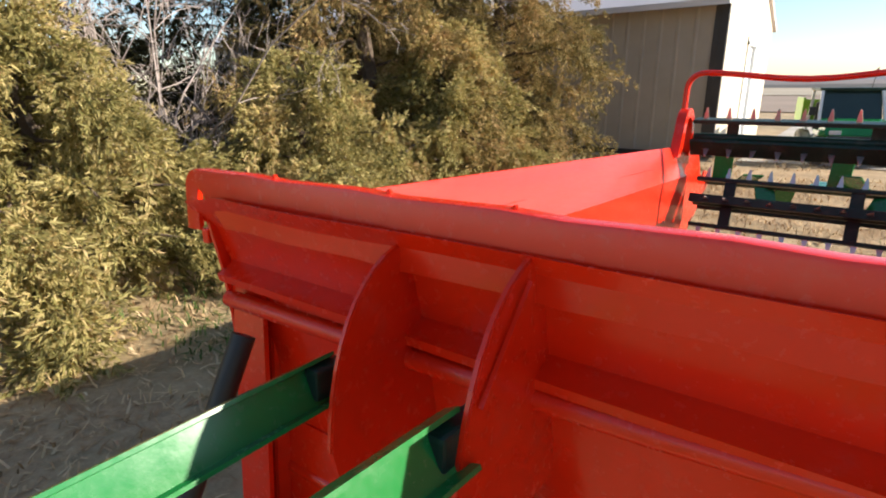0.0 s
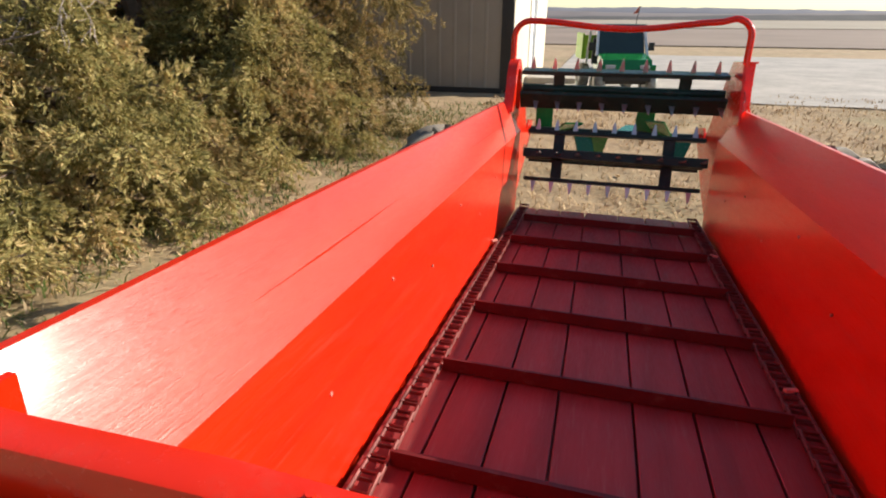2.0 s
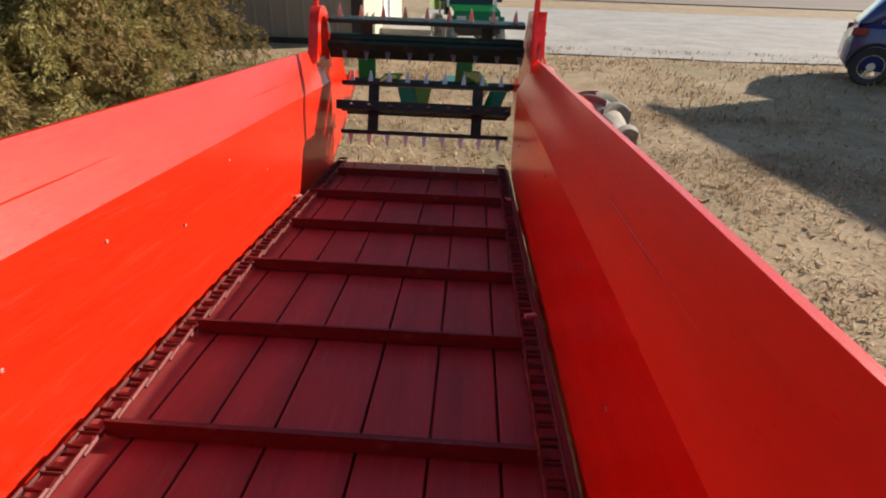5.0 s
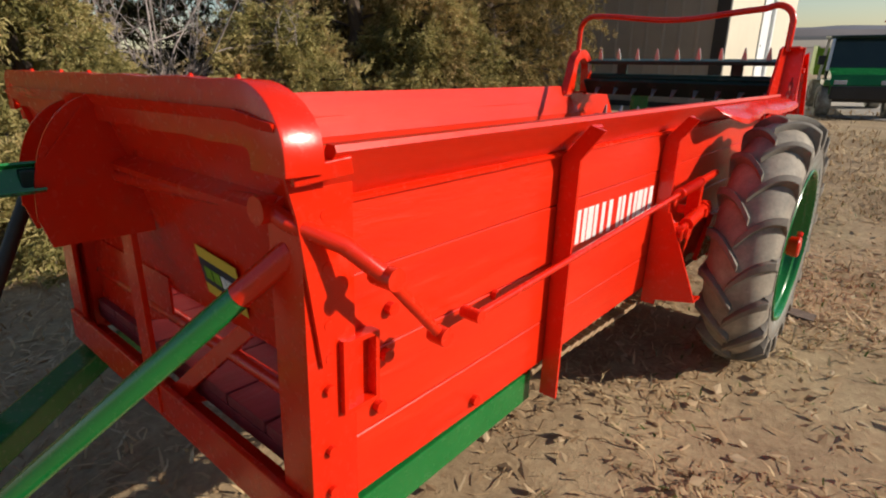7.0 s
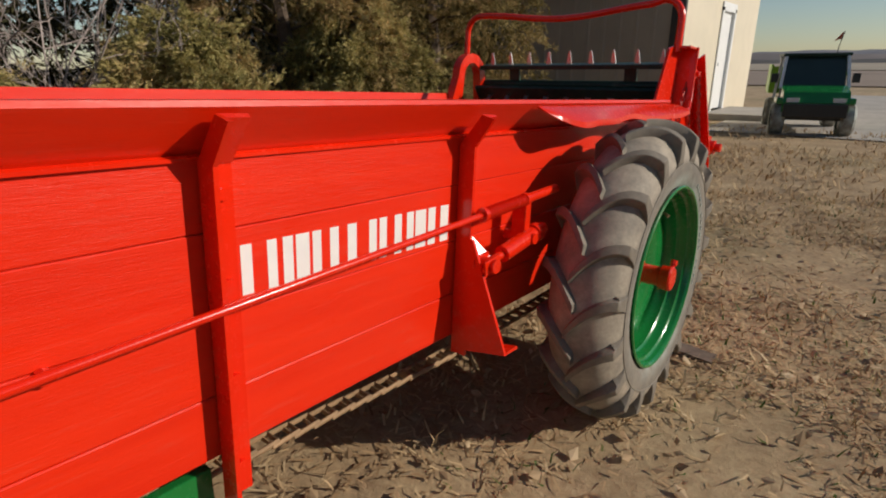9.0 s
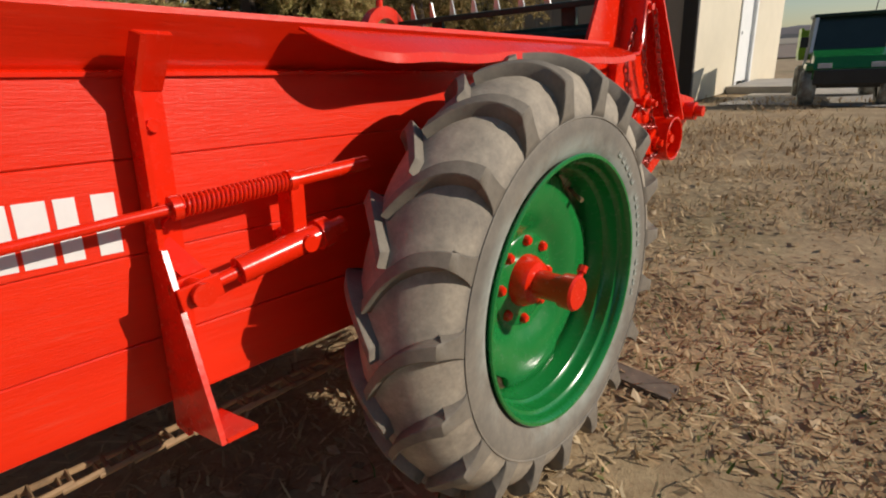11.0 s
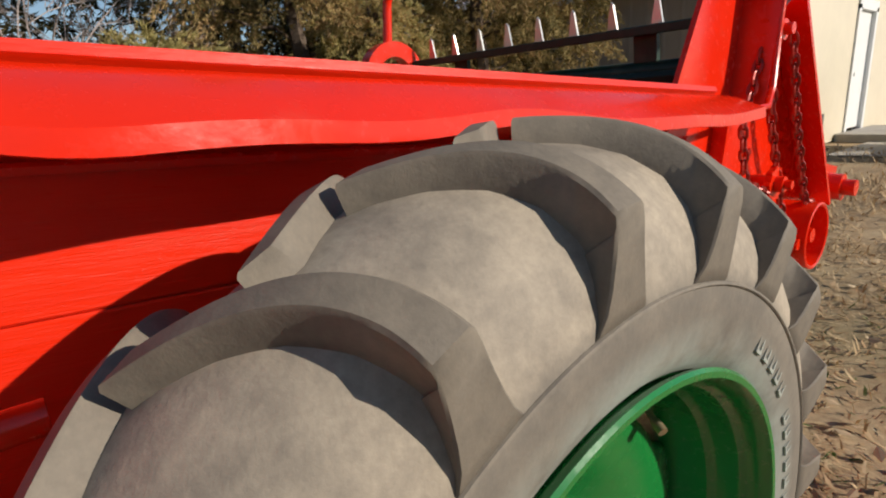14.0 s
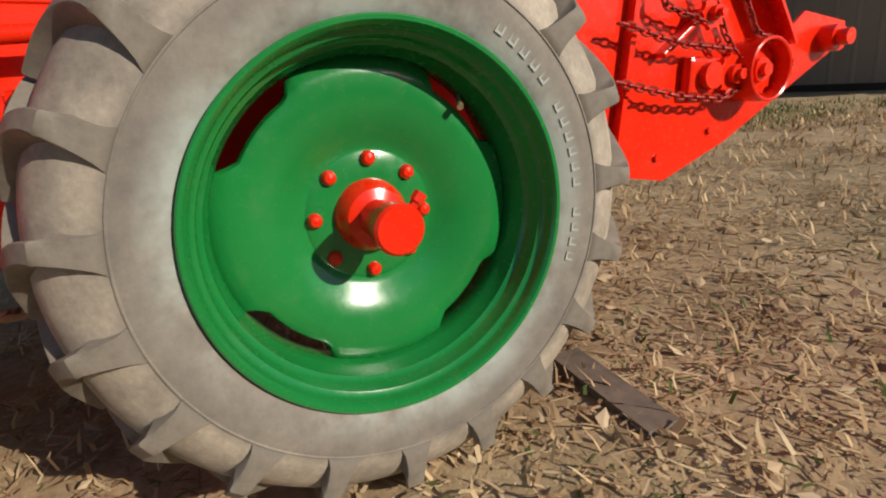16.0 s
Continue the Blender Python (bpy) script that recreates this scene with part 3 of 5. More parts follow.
bm = B()
rows = []
for i in range(41):
    u = -1 + i / 20
    row = []
    for y, z, half in ((0.045, 0.665, 0.497), (0.018, 0.80, 0.497), (-0.012, 0.925, 0.500), (-0.038, 1.0, 0.525), (-0.060, 1.036, 0.535), (-0.069, 1.054, 0.537)):
        x = u * half
        row.append((x, y - (buckle(x) if z > 1.05 else 0) - (0.3 * buckle(x) if 1.03 < z < 1.045 else 0), z + 0.006 * x * (z > 1.02) - 0.012 * max(0, abs(u) - 0.85) / 0.15 * (z > 1.03)))
    rows.append([bm.verts.new(q) for q in row] + [bm.verts.new((q[0], q[1] + 0.004, q[2])) for q in row[::-1]])
for a, b2 in zip(rows, rows[1:]):
    for k in range(12):
        bm.faces.new((a[k], a[(k + 1) % 12], b2[(k + 1) % 12], b2[k]))
bm.faces.new(rows[0][::-1])
bm.faces.new(rows[-1])
front = part("front_board", bm, RED, spreader, "red sheet front board with folded lip", smooth=True)


def lip(bm):
    """A flange along the board's outline: straight on top, turning down round both corners."""
    y_f, y_b, top, r = -0.064, -0.041, 1.087, 0.090
    q = 0.028
    line = [(-0.546, top - 0.085), (-0.546, top - q)] + [(-0.546 + q * (1 - math.cos(radians(a))), top - q + q * math.sin(radians(a))) for a in range(15, 91, 15)]
    line += [(-0.46 + 0.06 * i, top + 0.0015 * math.sin(2.1 * i)) for i in range(16)]
    line += [(0.552 - r * (1 - math.sin(radians(a))), top - r + r * math.cos(radians(a))) for a in range(9, 91, 9)] + [(0.552, top - r - 0.012)]
    line = [(x, z + 0.006 * x) for x, z in line]
    rows = []
    for k, (x, z) in enumerate(line):
        a, b = line[max(0, k - 1)], line[min(len(line) - 1, k + 1)]
        t = Vector((b[0] - a[0], b[1] - a[1])).normalized()
        n = Vector((t.y, -t.x))
        row = []
        y_b = -0.041 + 0.030 * max(0.0, min(1.0, (x - 0.43) / 0.11))
        for y, d in ((y_b, 0.0), (y_f + 0.004, 0.0), (y_f + 0.001, 0.001), (y_f, 0.005), (y_f + 0.004, 0.075), (y_f + 0.009, 0.075), (y_f + 0.006, 0.008), (y_b, 0.005)):
            d = min(d, 0.026 if x < -0.5 else 0.075)
            row.append(bm.verts.new((x + n.x * d, y, z + n.y * d)))
        rows.append(row)
    m = len(rows[0])
    for a, b2 in zip(rows, rows[1:]):
        for k in range(m):
            bm.faces.new((a[k], a[(k + 1) % m], b2[(k + 1) % m], b2[k]))
    bm.faces.new(rows[0][::-1])
    bm.faces.new(rows[-1])
    return bm


lip_part = part("lip", lip(B()), RED, front, "red folded top lip with rounded corners", smooth=True)
for x in (-0.36, -0.175, -0.03, 0.335, 0.45):
    b2 = B()
    zt = 1.087 + 0.006 * x
    rod(b2, (x, -0.052, zt - 0.005), (x, -0.052, zt + 0.0025), 0.0040, 6)
    rod(b2, (x, -0.052, zt + 0.0025), (x, -0.052, zt + 0.0042), 0.0024, 8)
    part("bolt", b2, RED, front)
for s in (-1, 1):
    bm = B()
    prism(bm, [(-0.053, 1.02), (-0.010, 1.02), (0.010, 0.98), (0.012, 0.72), (0.0, 0.72), (-0.030, 0.93)], "x", s * 0.513, s * 0.519)
    part("side_flange", bm, RED, front)
    bm = B()
    bar(bm, (s * 0.534, -0.045, 0.985), (s * 0.548, 0.03, 0.995), 0.012, 0.022, bevel=0.002)
    part("corner_bracket", bm, RED, front)
bm = B()
prism(bm, [(-0.050, 0.937), (-0.010, 0.957), (-0.010, 0.945), (-0.047, 0.926)], "x", -0.50, 0.48)
part("stiffener", bm, RED, front)
bm = B()
rod(bm, (-0.49, 0.045, 0.60), (0.49, 0.045, 0.60), 0.014, 12)
part("roller_shaft", bm, RED, spreader, smooth=True)

# decal on the front board: plain bands and bars
DECAL = pose(0.215, 0.0225, 0.758, 12.5, 5, 0) @ Matrix.Diagonal((0.92, 1, 0.95, 1))
for x0, x1, z0, z1, m in ((-0.072, 0.072, 0.028, 0.052, YELLOW), (-0.072, 0.072, -0.028, 0.0275, NAVY), (-0.072, 0.072, -0.052, -0.0285, YELLOW)):
    d = part("decal_band", box(B(), x0, x1, -0.0015, 0.0, z0, z1, DECAL), m, front)
for x0, x1, m in ((-0.055, -0.030, LIME), (-0.024, 0.0, LIME), (0.006, 0.020, WHITE), (0.024, 0.040, WHITE), (0.044, 0.060, WHITE)):
    part("decal_bar", box(B(), x0, x1, -0.003, -0.0016, -0.014, 0.012, DECAL), m, front)


# curved fins that guide the levers
def fin(x, edge):
    bm = B()
    n = len(edge)
    prism(bm, edge + [(edge[-1][0] + 0.012, edge[-1][1] - 0.045), (0.012, edge[-1][1] - 0.045), (0.010, 0.84), (-0.01, 0.95), (-0.05, 1.03)], "x", x - 0.003, x + 0.003)
    f = part("fin", bm, RED, spreader, "curved red lever quadrant fin")
    bm = B()
    for (y0, z0), (y1, z1) in zip(edge, edge[1:]):
        bar(bm, (x, y0 - 0.001, z0), (x, y1 - 0.001, z1), 0.004, 0.003, (0, 1, 0.3))
    part("rim_strip", bm, RED, f)
    return f


def arc_edge(a, b, c, n=10):
    """Smooth line through three (y, z) points."""
    out = []
    for i in range(n + 1):
        t = i / n
        u = 1 - t
        out.append((u * u * a[0] + 2 * u * t * b[0] + t * t * c[0], u * u * a[1] + 2 * u * t * b[1] + t * t * c[1]))
    return out


fin(-0.155, arc_edge((-0.062, 1.036), (-0.150, 1.005), (-0.152, 0.85)))
fin(-0.004, arc_edge((-0.068, 1.052), (-0.162, 1.022), (-0.166, 0.85)))
bm = B()
bar(bm, (0.004, -0.080, 1.035), (0.003, -0.145, 0.950), 0.005, 0.004, (1, 0, 0))
part("fin_edge", bm, RED, spreader)


# corner posts and lower frame
for s in (-1, 1):
    bm = B()
    prism(bm, [(s * 0.502, -0.012), (s * 0.512, -0.012), (s * 0.512, 0.062), (s * 0.502, 0.062)], "z", 0.425, 1.015)
    prism(bm, [(s * 0.440, -0.020), (s * 0.512, -0.020), (s * 0.512, -0.012), (s * 0.440, -0.012)], "z", 0.425, 1.0)
    post = part("corner_post", bm, RED, spreader, "red angle-iron corner post")
    for z in (0.46, 0.51, 0.58, 0.68, 0.73, 0.78, 0.86, 0.93):
        b2 = B()
        rod(b2, (s * 0.512, 0.012, z), (s * 0.520, 0.012, z), 0.008, 8)
        part("bolt", b2, RED, post)
bm = B()
bar(bm, (-0.50, -0.026, 0.462), (0.50, -0.026, 0.462), 0.012, 0.078, bevel=0.003)
bar(bm, (-0.50, 0.010, 0.428), (0.50, 0.010, 0.428), 0.060, 0.010, bevel=0.003)
part("cross_beam", bm, RED, spreader, "red angle-iron beam between the post feet")
bm = B()
bar(bm, (0.0, -0.030, 0.435), (-0.035, -0.028, 0.905), 0.050, 0.012, (0, 1, 0), 0.002)
part("centre_post", bm, RED, spreader, "flat red upright below the lever fins")
bm = B()
prism(bm, [(-0.495, 0.44), (-0.04, 0.60), (-0.04, 0.69), (-0.495, 0.69)], "y", 0.036, 0.041)
part("apron_shield", bm, RED, spreader, "red sheet shield with a slanting lower edge")
bm = B()
bar(bm, (0.03, -0.012, 0.465), (0.235, 0.055, 0.665), 0.034, 0.012, (0, 1, 0), 0.002)
part("brace", bm, RED, spreader)
bm = B()
bar(bm, (0.0, 0.0, 0.44), (0.30, 0.55, 0.46), 0.04, 0.012)
part("brace", bm, RED, spreader)

# crank across the front and down the side
bm = B()
tube(bm, [(-0.49, -0.038, 0.900), (-0.16, -0.038, 0.908), (0.10, -0.038, 0.918), (0.25, -0.037, 0.927), (0.42, -0.03, 0.936), (0.46, -0.03, 0.935), (0.50, -0.03, 0.925), (0.545, 0.02, 0.895), (0.577, 0.056, 0.855)], 0.0125, 10)
crank = part("crank_shaft", bm, RED, spreader, "bent red crank shaft", smooth=True)
bm = B()
rod(bm, (0.577, 0.056, 0.855), (0.577, 0.172, 0.729), 0.009, 10)
rod(bm, (0.562, 0.172, 0.729), (0.592, 0.172, 0.729), 0.015, 10)
part("crank_link", bm, RED, crank, smooth=True)
bm = B()
rod(bm, (0.558, 0.060, 0.852), (0.598, 0.060, 0.852), 0.016, 10)
part("pivot", bm, RED, crank, smooth=True)
bm = B()
rod(bm, (0.462, -0.05, 0.935), (0.462, -0.005, 0.935), 0.019, 10)
part("collar", bm, RED, crank, smooth=True)

# bracket on the corner post
bm = B()
box(bm, 0.5005, 0.522, 0.033, 0.040, 0.632, 0.748)
box(bm, 0.5005, 0.522, 0.093, 0.100, 0.628, 0.744)
box(bm, 0.5005, 0.522, 0.040, 0.093, 0.738, 0.745)
box(bm, 0.5005, 0.522, 0.040, 0.093, 0.630, 0.637)
part("bracket", bm, RED, spreader, "red slot bracket on the corner post")
part("slot", box(B(), 0.5004, 0.5035, 0.040, 0.093, 0.637, 0.738), RED, spreader)
for y, z in ((0.13, 0.685), (0.37, 0.49), (0.115, 0.60), (0.14, 0.76), (0.42, 0.70)):
    b2 = B()
    rod(b2, (0.50, y, z), (0.512, y, z), 0.011, 8)
    part("bolt", b2, RED, spreader)

# pull rod with spring and cylinder
def rod_at(y):
    """The pull rod's line, rising to the rear."""
    return (0.548 + 0.0154 * (y - 0.30), y, 0.710 + 0.0862 * (y - 0.30))


bm = B()
rod(bm, rod_at(0.30), rod_at(1.27), 0.0072, 10)
x, y, z = rod_at(0.30)
rod(bm, (0.520, y, z), (x + 0.012, y, z), 0.012, 10)
rod(bm, rod_at(1.26), rod_at(1.46), 0.0085, 10)
rod(bm, rod_at(1.44), rod_at(1.60), 0.0125, 10)
pull = part("pull_rod", bm, RED, spreader, "thin red pull rod with a coil spring", smooth=True)
bm = B()
coil = []
for i in range(241):
    x, y, z = rod_at(1.275 + 0.165 * i / 240)
    coil.append((x + 0.0135 * math.cos(i * 0.63), y, z + 0.0135 * math.sin(i * 0.63)))
tube(bm, coil, 0.0024, 6)
part("spring", bm, RED, pull, smooth=True)
for y in (1.268, 1.446):
    bm = B()
    rod(bm, rod_at(y - 0.006), rod_at(y + 0.006), 0.017, 14)
    part("washer", bm, RED, pull, smooth=True)
bm = B()
box(bm, 0.535, 0.575, 1.440, 1.465, 0.69, 0.805, None, 0.002)
part("lever_plate", bm, RED, pull)
bm = B()
rod(bm, (0.575, 1.34, 0.688), (0.575, 1.49, 0.716), 0.021, 16)
cyl = part("cylinder", bm, RED, spreader, "short red cylinder with clevis", smooth=True)
for name, p0, p1, r in (("piston_rod", (0.575, 1.27, 0.675), (0.575, 1.342, 0.6885), 0.010), ("clevis_pin", (0.545, 1.275, 0.676), (0.605, 1.275, 0.676), 0.017), ("cross_pin", (0.51, 1.455, 0.710), (0.60, 1.455, 0.710), 0.014), ("end_cap", (0.575, 1.482, 0.7145), (0.575, 1.503, 0.7185), 0.026), ("end_stub", (0.575, 1.50, 0.718), (0.575, 1.535, 0.7245), 0.015)):
    part(name, rod(B(), p0, p1, r, 14), RED, cyl, smooth=True)
for dx in (-0.016, 0.016):
    bm = B()
    bar(bm, (0.575 + dx, 1.245, 0.672), (0.575 + dx, 1.305, 0.683), 0.006, 0.034, bevel=0.002)
    part("clevis_cheek", bm, RED, cyl)
bm = B()
bar(bm, (0.515, 1.26, 0.735), (0.560, 1.30, 0.672), 0.03, 0.012, (1, 0, 0))
part("clevis", bm, RED, spreader)

# white maker's marks along the wall: plain upright bars in place of the characters
for a, c in ((0.694, 0.714), (0.742, 0.760), (0.772, 0.792), (0.798, 0.826), (0.833, 0.852), (0.872, 0.892), (0.914, 0.936), (0.969, 0.989), (0.997, 1.017), (1.040, 1.061), (1.077, 1.098), (1.104, 1.138), (1.146, 1.170), (1.188, 1.216)):
    bm = B()
    prism(bm, [(a, 0.732), (c, 0.732), (c, 0.815), (a, 0.815)], "x", 0.5002, 0.5012)
    part("marking_bar", bm, WHITE, wall_r, "white painted bar")

# axle under the box
bm = B()
box(bm, -0.53, 0.53, 1.95, 2.05, 0.43, 0.50, None, 0.004)
part("axle_beam", bm, RED, spreader)
bm = B()
prism(bm, [(1.75, 0.46), (2.25, 0.46), (2.12, 0.62), (1.88, 0.62)], "x", 0.503, 0.520)
part("axle_bracket", bm, RED, spreader)
# returning apron chain under the floor
for s in (-1, 1):
    bm = B()
    n = 40
    for i in range(n):
        y = 0.55 + i * 0.048
        z = 0.385 + 0.04 * abs((y - 1.3)) ** 1.5
        tube(bm, [(-0.02, y - 0.03, z), (0.02, y - 0.03, z), (0.018, y + 0.03, z + 0.003), (-0.018, y + 0.03, z + 0.003)], 0.006, 6, closed=True)
    c = part("return_chain", bm, STRAW_CHAIN, spreader, "rusty return run of the apron chain")
    c.matrix_basis = pose(s * 0.44, 0, 0)

# green tongue rails, strut and levers
for s in (-1, 1):
    bm = B()
    bar(bm, (s * 0.47, 0.63, 0.40), (s * 0.47, 0.0, 0.375), 0.02, 0.075, bevel=0.003)
    bar(bm, (s * 0.47, 0.01, 0.372), (s * 0.055, -0.50, 0.315), 0.070, 0.06, bevel=0.006)
    part("tongue_rail", bm, GREEN, spreader, "green steel tongue rail")
bm = B()
bar(bm, (0, -0.42, 0.30), (0, -1.9, 0.26), 0.10, 0.07, bevel=0.008)
part("tongue", bm, GREEN, spreader, "green steel drawbar tongue")
bm = B()
rod(bm, (0.475, -0.005, 0.880), (0.418, -0.056, 0.812), 0.019, 14)
part("strut_end", bm, RED, spreader, smooth=True)
bm = B()
rod(bm, (0.418, -0.056, 0.812), (0.02, -0.416, 0.325), 0.0185, 14)
part("strut", bm, GREEN, spreader, "green pipe strut from post to tongue", smooth=True)


def lever(p0, p1):
    """A channel bar, its open side turned up and to the right."""
    bm = B()
    p0, p1 = Vector(p0), Vector(p1)
    d = (p1 - p0)
    m = Matrix.Translation(p0) @ d.to_track_quat("Y", "Z").to_matrix().to_4x4() @ Matrix.Rotation(radians(28), 4, "Y")
    u = [(0.0, -0.025), (-0.016, -0.025), (-0.016, -0.021), (-0.004, -0.019), (-0.004, 0.019), (-0.016, 0.021), (-0.016, 0.025), (0.0, 0.025)]
    prism(bm, u, "y", 0, d.length)
    bmesh.ops.transform(bm, matrix=m, verts=bm.verts)
    lv = part("lever", bm, GREEN, spreader, "green channel-iron lever arm")
    b2 = B()
    c = m @ Vector((-0.010, d.length * 0.36, 0))
    rod(b2, c, c + Vector((0.016, 0, 0.008)), 0.010, 10)
    part("pin", b2, GREEN_DARK, lv, "dark pivot pin", smooth=True)
    return lv


lever((-0.212, -0.095, 0.890), (-0.238, -0.90, 0.825))
lever((-0.016, -0.150, 0.920), (-0.035, -0.90, 0.905))
# Dark pieces at the inner lever ends; the shade there is put into their colour.
for x, y, z in ((-0.208, -0.07, 0.893), (-0.016, -0.12, 0.920)):
    bm = B()
    bar(bm, (x, y - 0.06, z), (x, y + 0.05, z), 0.020, 0.034, bevel=0.004)
    part("shaded_lever_socket", bm, GREEN_DARK, spreader, "lever socket coloured dark for the shade at the lever's end")
bm = B()
rod(bm, (-0.42, -0.065, 0.87), (-0.42, -0.43, 0.09), 0.016, 10)
part("jack_leg", bm, BLACK, spreader, "black support leg", smooth=True)


# ---- wheels ----
TYRE_C, HUB_Y, HUB_Z = 0.052, 1.942, 0.538
WHEEL_X, WHEEL_SIZE = 0.655, 0.90


def wheel(s):
    """Built about the origin with its outer side towards +x."""
    w = new("wheel")
    w.parent = spreader
    w.matrix_basis = pose(s * WHEEL_X, HUB_Y, HUB_Z, 0, 0, 0 if s > 0 else 180) @ Matrix.Scale(WHEEL_SIZE, 4)
    tagged(w, "green disc wheel with a lugged tractor tyre")
    # casing: the tyre's middle plane lies outside the disc
    c = TYRE_C
    prof = [(0.098, 0.312), (0.108, 0.323), (0.115, 0.342), (0.119, 0.366), (0.120, 0.388), (0.117, 0.409), (0.109, 0.432), (0.096, 0.456), (0.076, 0.479), (0.049, 0.496), (0.022, 0.504), (0.0, 0.506)]
    full = [(c + a, r) for a, r in prof] + [(c - a, r) for a, r in prof[-2::-1]]
    tyre = part("tyre", lathe(B(), full, 144), RUBBER, w, "dusty black rubber tyre with deep slanted lugs", smooth=True)

    def carcass(x):
        x = abs(x)
        for (a0, r0), (a1, r1) in zip(prof[::-1], prof[-2::-1]):
            if x <= a1:
                return r0 + (r1 - r0) * (x - a0) / (a1 - a0)
        return 0.385

    # lugs: steep at the middle, then turning almost square across, ending in a foot on the shoulder
    n_l = 19
    for side in (1, -1):
        bm = B()
        rows = []
        steps = 22
        for i in range(steps + 1):
            t = i / steps
            x = -0.012 + 0.135 * t
            ang = radians(-12.5 * (1 - t) ** 1.9)
            r_top = 0.528 - 0.050 * (max(0, x) / 0.123) ** 2.4
            half = 0.0130 + 0.0015 * t + 0.0015 * max(0.0, t - 0.85) / 0.15
            base = max(carcass(x) - 0.006, 0.440 if x > 0.100 else 0.0)
            skirt = 0.010 * (1 - max(0.0, t - 0.80) / 0.20)
            row = []
            for rr, hh in ((base, half + skirt), (base + 0.010, half + skirt * 0.45), (r_top - 0.003, half + 0.0008), (r_top, half - 0.002), (r_top, -half + 0.002), (r_top - 0.003, -half - 0.0005), (base + 0.008, -half - 0.0006), (base, -half - 0.001)):
                a = ang + hh / 0.5
                row.append(bm.verts.new((c + side * x, rr * math.sin(a), rr * math.cos(a))))
            rows.append(row)
        # the foot runs down the shoulder, widening
        for x, r_o, half, sweep, sink in ((0.1245, 0.466, 0.0165, 0.0, 0.032), (0.1245, 0.446, 0.019, -0.006, 0.032), (0.1242, 0.428, 0.0225, -0.011, 0.028), (0.1232, 0.413, 0.027, -0.015, 0.026), (0.1207, 0.401, 0.034, -0.018, 0.022), (0.1130, 0.390, 0.042, -0.020, 0.016)):
            row = []
            for dx, hh in ((sink, half + 0.006), (sink * 0.6, half + 0.003), (0.002, half), (0.0, half - 0.002), (0.0, -half + 0.002), (0.002, -half), (sink * 0.6, -half - 0.002), (sink, -half - 0.004)):
                a = hh / 0.46 + sweep
                rr = r_o - dx * 0.8
                row.append(bm.verts.new((c + side * (x - dx), rr * math.sin(a), rr * math.cos(a))))
            rows.append(row)
        for p, q in zip(rows, rows[1:]):
            for k in range(8):
                bm.faces.new((p[k], p[(k + 1) % 8], q[(k + 1) % 8], q[k]))
        bm.faces.new(rows[0])
        bm.faces.new(rows[-1][::-1])
        first = part("lug", bm, RUBBER_LUG, tyre, smooth=True)
        off = 10.6 if side > 0 else 10.6 + 360 / n_l / 2
        first.matrix_basis = pose(0, 0, 0, off, 0, 0)
        for i in range(1, n_l):
            share("lug", first, tyre, pose(0, 0, 0, off + 360 * i / n_l, 0, 0))
    # raised crease and moulded marks on the sidewall
    bm = B()
    tube(bm, [(c + 0.1195, 0.396 * math.cos(2 * math.pi * k / 120), 0.396 * math.sin(2 * math.pi * k / 120)) for k in range(120)], 0.0022, 6, closed=True)
    part("sidewall_crease", bm, RUBBER, tyre, smooth=True)
    mark = None
    for k in range(17):
        if k == 5 or k == 12:
            continue
        a = radians(58 - 4.6 * k)
        m = pose(c + 0.1145, 0.358 * math.cos(a), 0.358 * math.sin(a)) @ pose(0, 0, 0, math.degrees(a), 0, 0)
        if mark is None:
            b3 = B()
            box(b3, 0, 0.0042, -0.011, 0.011, -0.008, -0.004)
            box(b3, 0, 0.0042, -0.011, 0.011, 0.004, 0.008)
            box(b3, 0, 0.0042, -0.011, -0.007, -0.004, 0.004)
            mark = part("moulded_mark", b3, RUBBER, tyre)
            mark.matrix_basis = m
        else:
            share("moulded_mark", mark, tyre, m)
    # rim with stepped lips
    prof = [(0.100, 0.309), (0.110, 0.3175), (0.115, 0.319), (0.118, 0.316), (0.1175, 0.310), (0.111, 0.305), (0.102, 0.3025), (0.094, 0.302), (0.090, 0.299), (0.086, 0.293), (0.081, 0.2915), (0.060, 0.290), (0.055, 0.287), (0.050, 0.281), (0.034, 0.279), (0.020, 0.274), (0.006, 0.270), (-0.03, 0.270), (-0.09, 0.290), (-0.117, 0.316), (-0.108, 0.319), (-0.08, 0.300), (0.0, 0.277), (0.06, 0.296), (0.100, 0.309)]
    prof = [(c + a, r) for a, r in prof]
    rim = part("rim", lathe(B(), prof, 96), GREEN, w, "glossy green steel rim", smooth=True)
    # dished disc with four cut-outs at the edge
    bm = B()
    seg, rings = 120, [(0.045, 0.034), (0.070, 0.034), (0.112, 0.034), (0.117, 0.031), (0.124, 0.032), (0.132, 0.0355), (0.142, 0.0405), (0.155, 0.047), (0.168, 0.053), (0.186, 0.059), (0.21, 0.0635), (0.24, 0.065), (0.260, 0.061), (0.270, 0.052)]
    grid = []
    for r, x in rings:
        row = []
        for k in range(seg):
            t = 2 * math.pi * k / seg
            rr = r
            if r > 0.23:
                for c in (45.5, 139, 230, 317):
                    d = abs((math.degrees(t) - c + 180) % 360 - 180)
                    if d < 20:
                        f = min(1, (20 - d) / 5)
                        rr = min(rr, r - (r - 0.228) * 0.62 * f)
            row.append(bm.verts.new((x, rr * math.cos(t), rr * math.sin(t))))
        grid.append(row)
    for a, b2 in zip(grid, grid[1:]):
        for k in range(seg):
            bm.faces.new((a[k], a[(k + 1) % seg], b2[(k + 1) % seg], b2[k]))
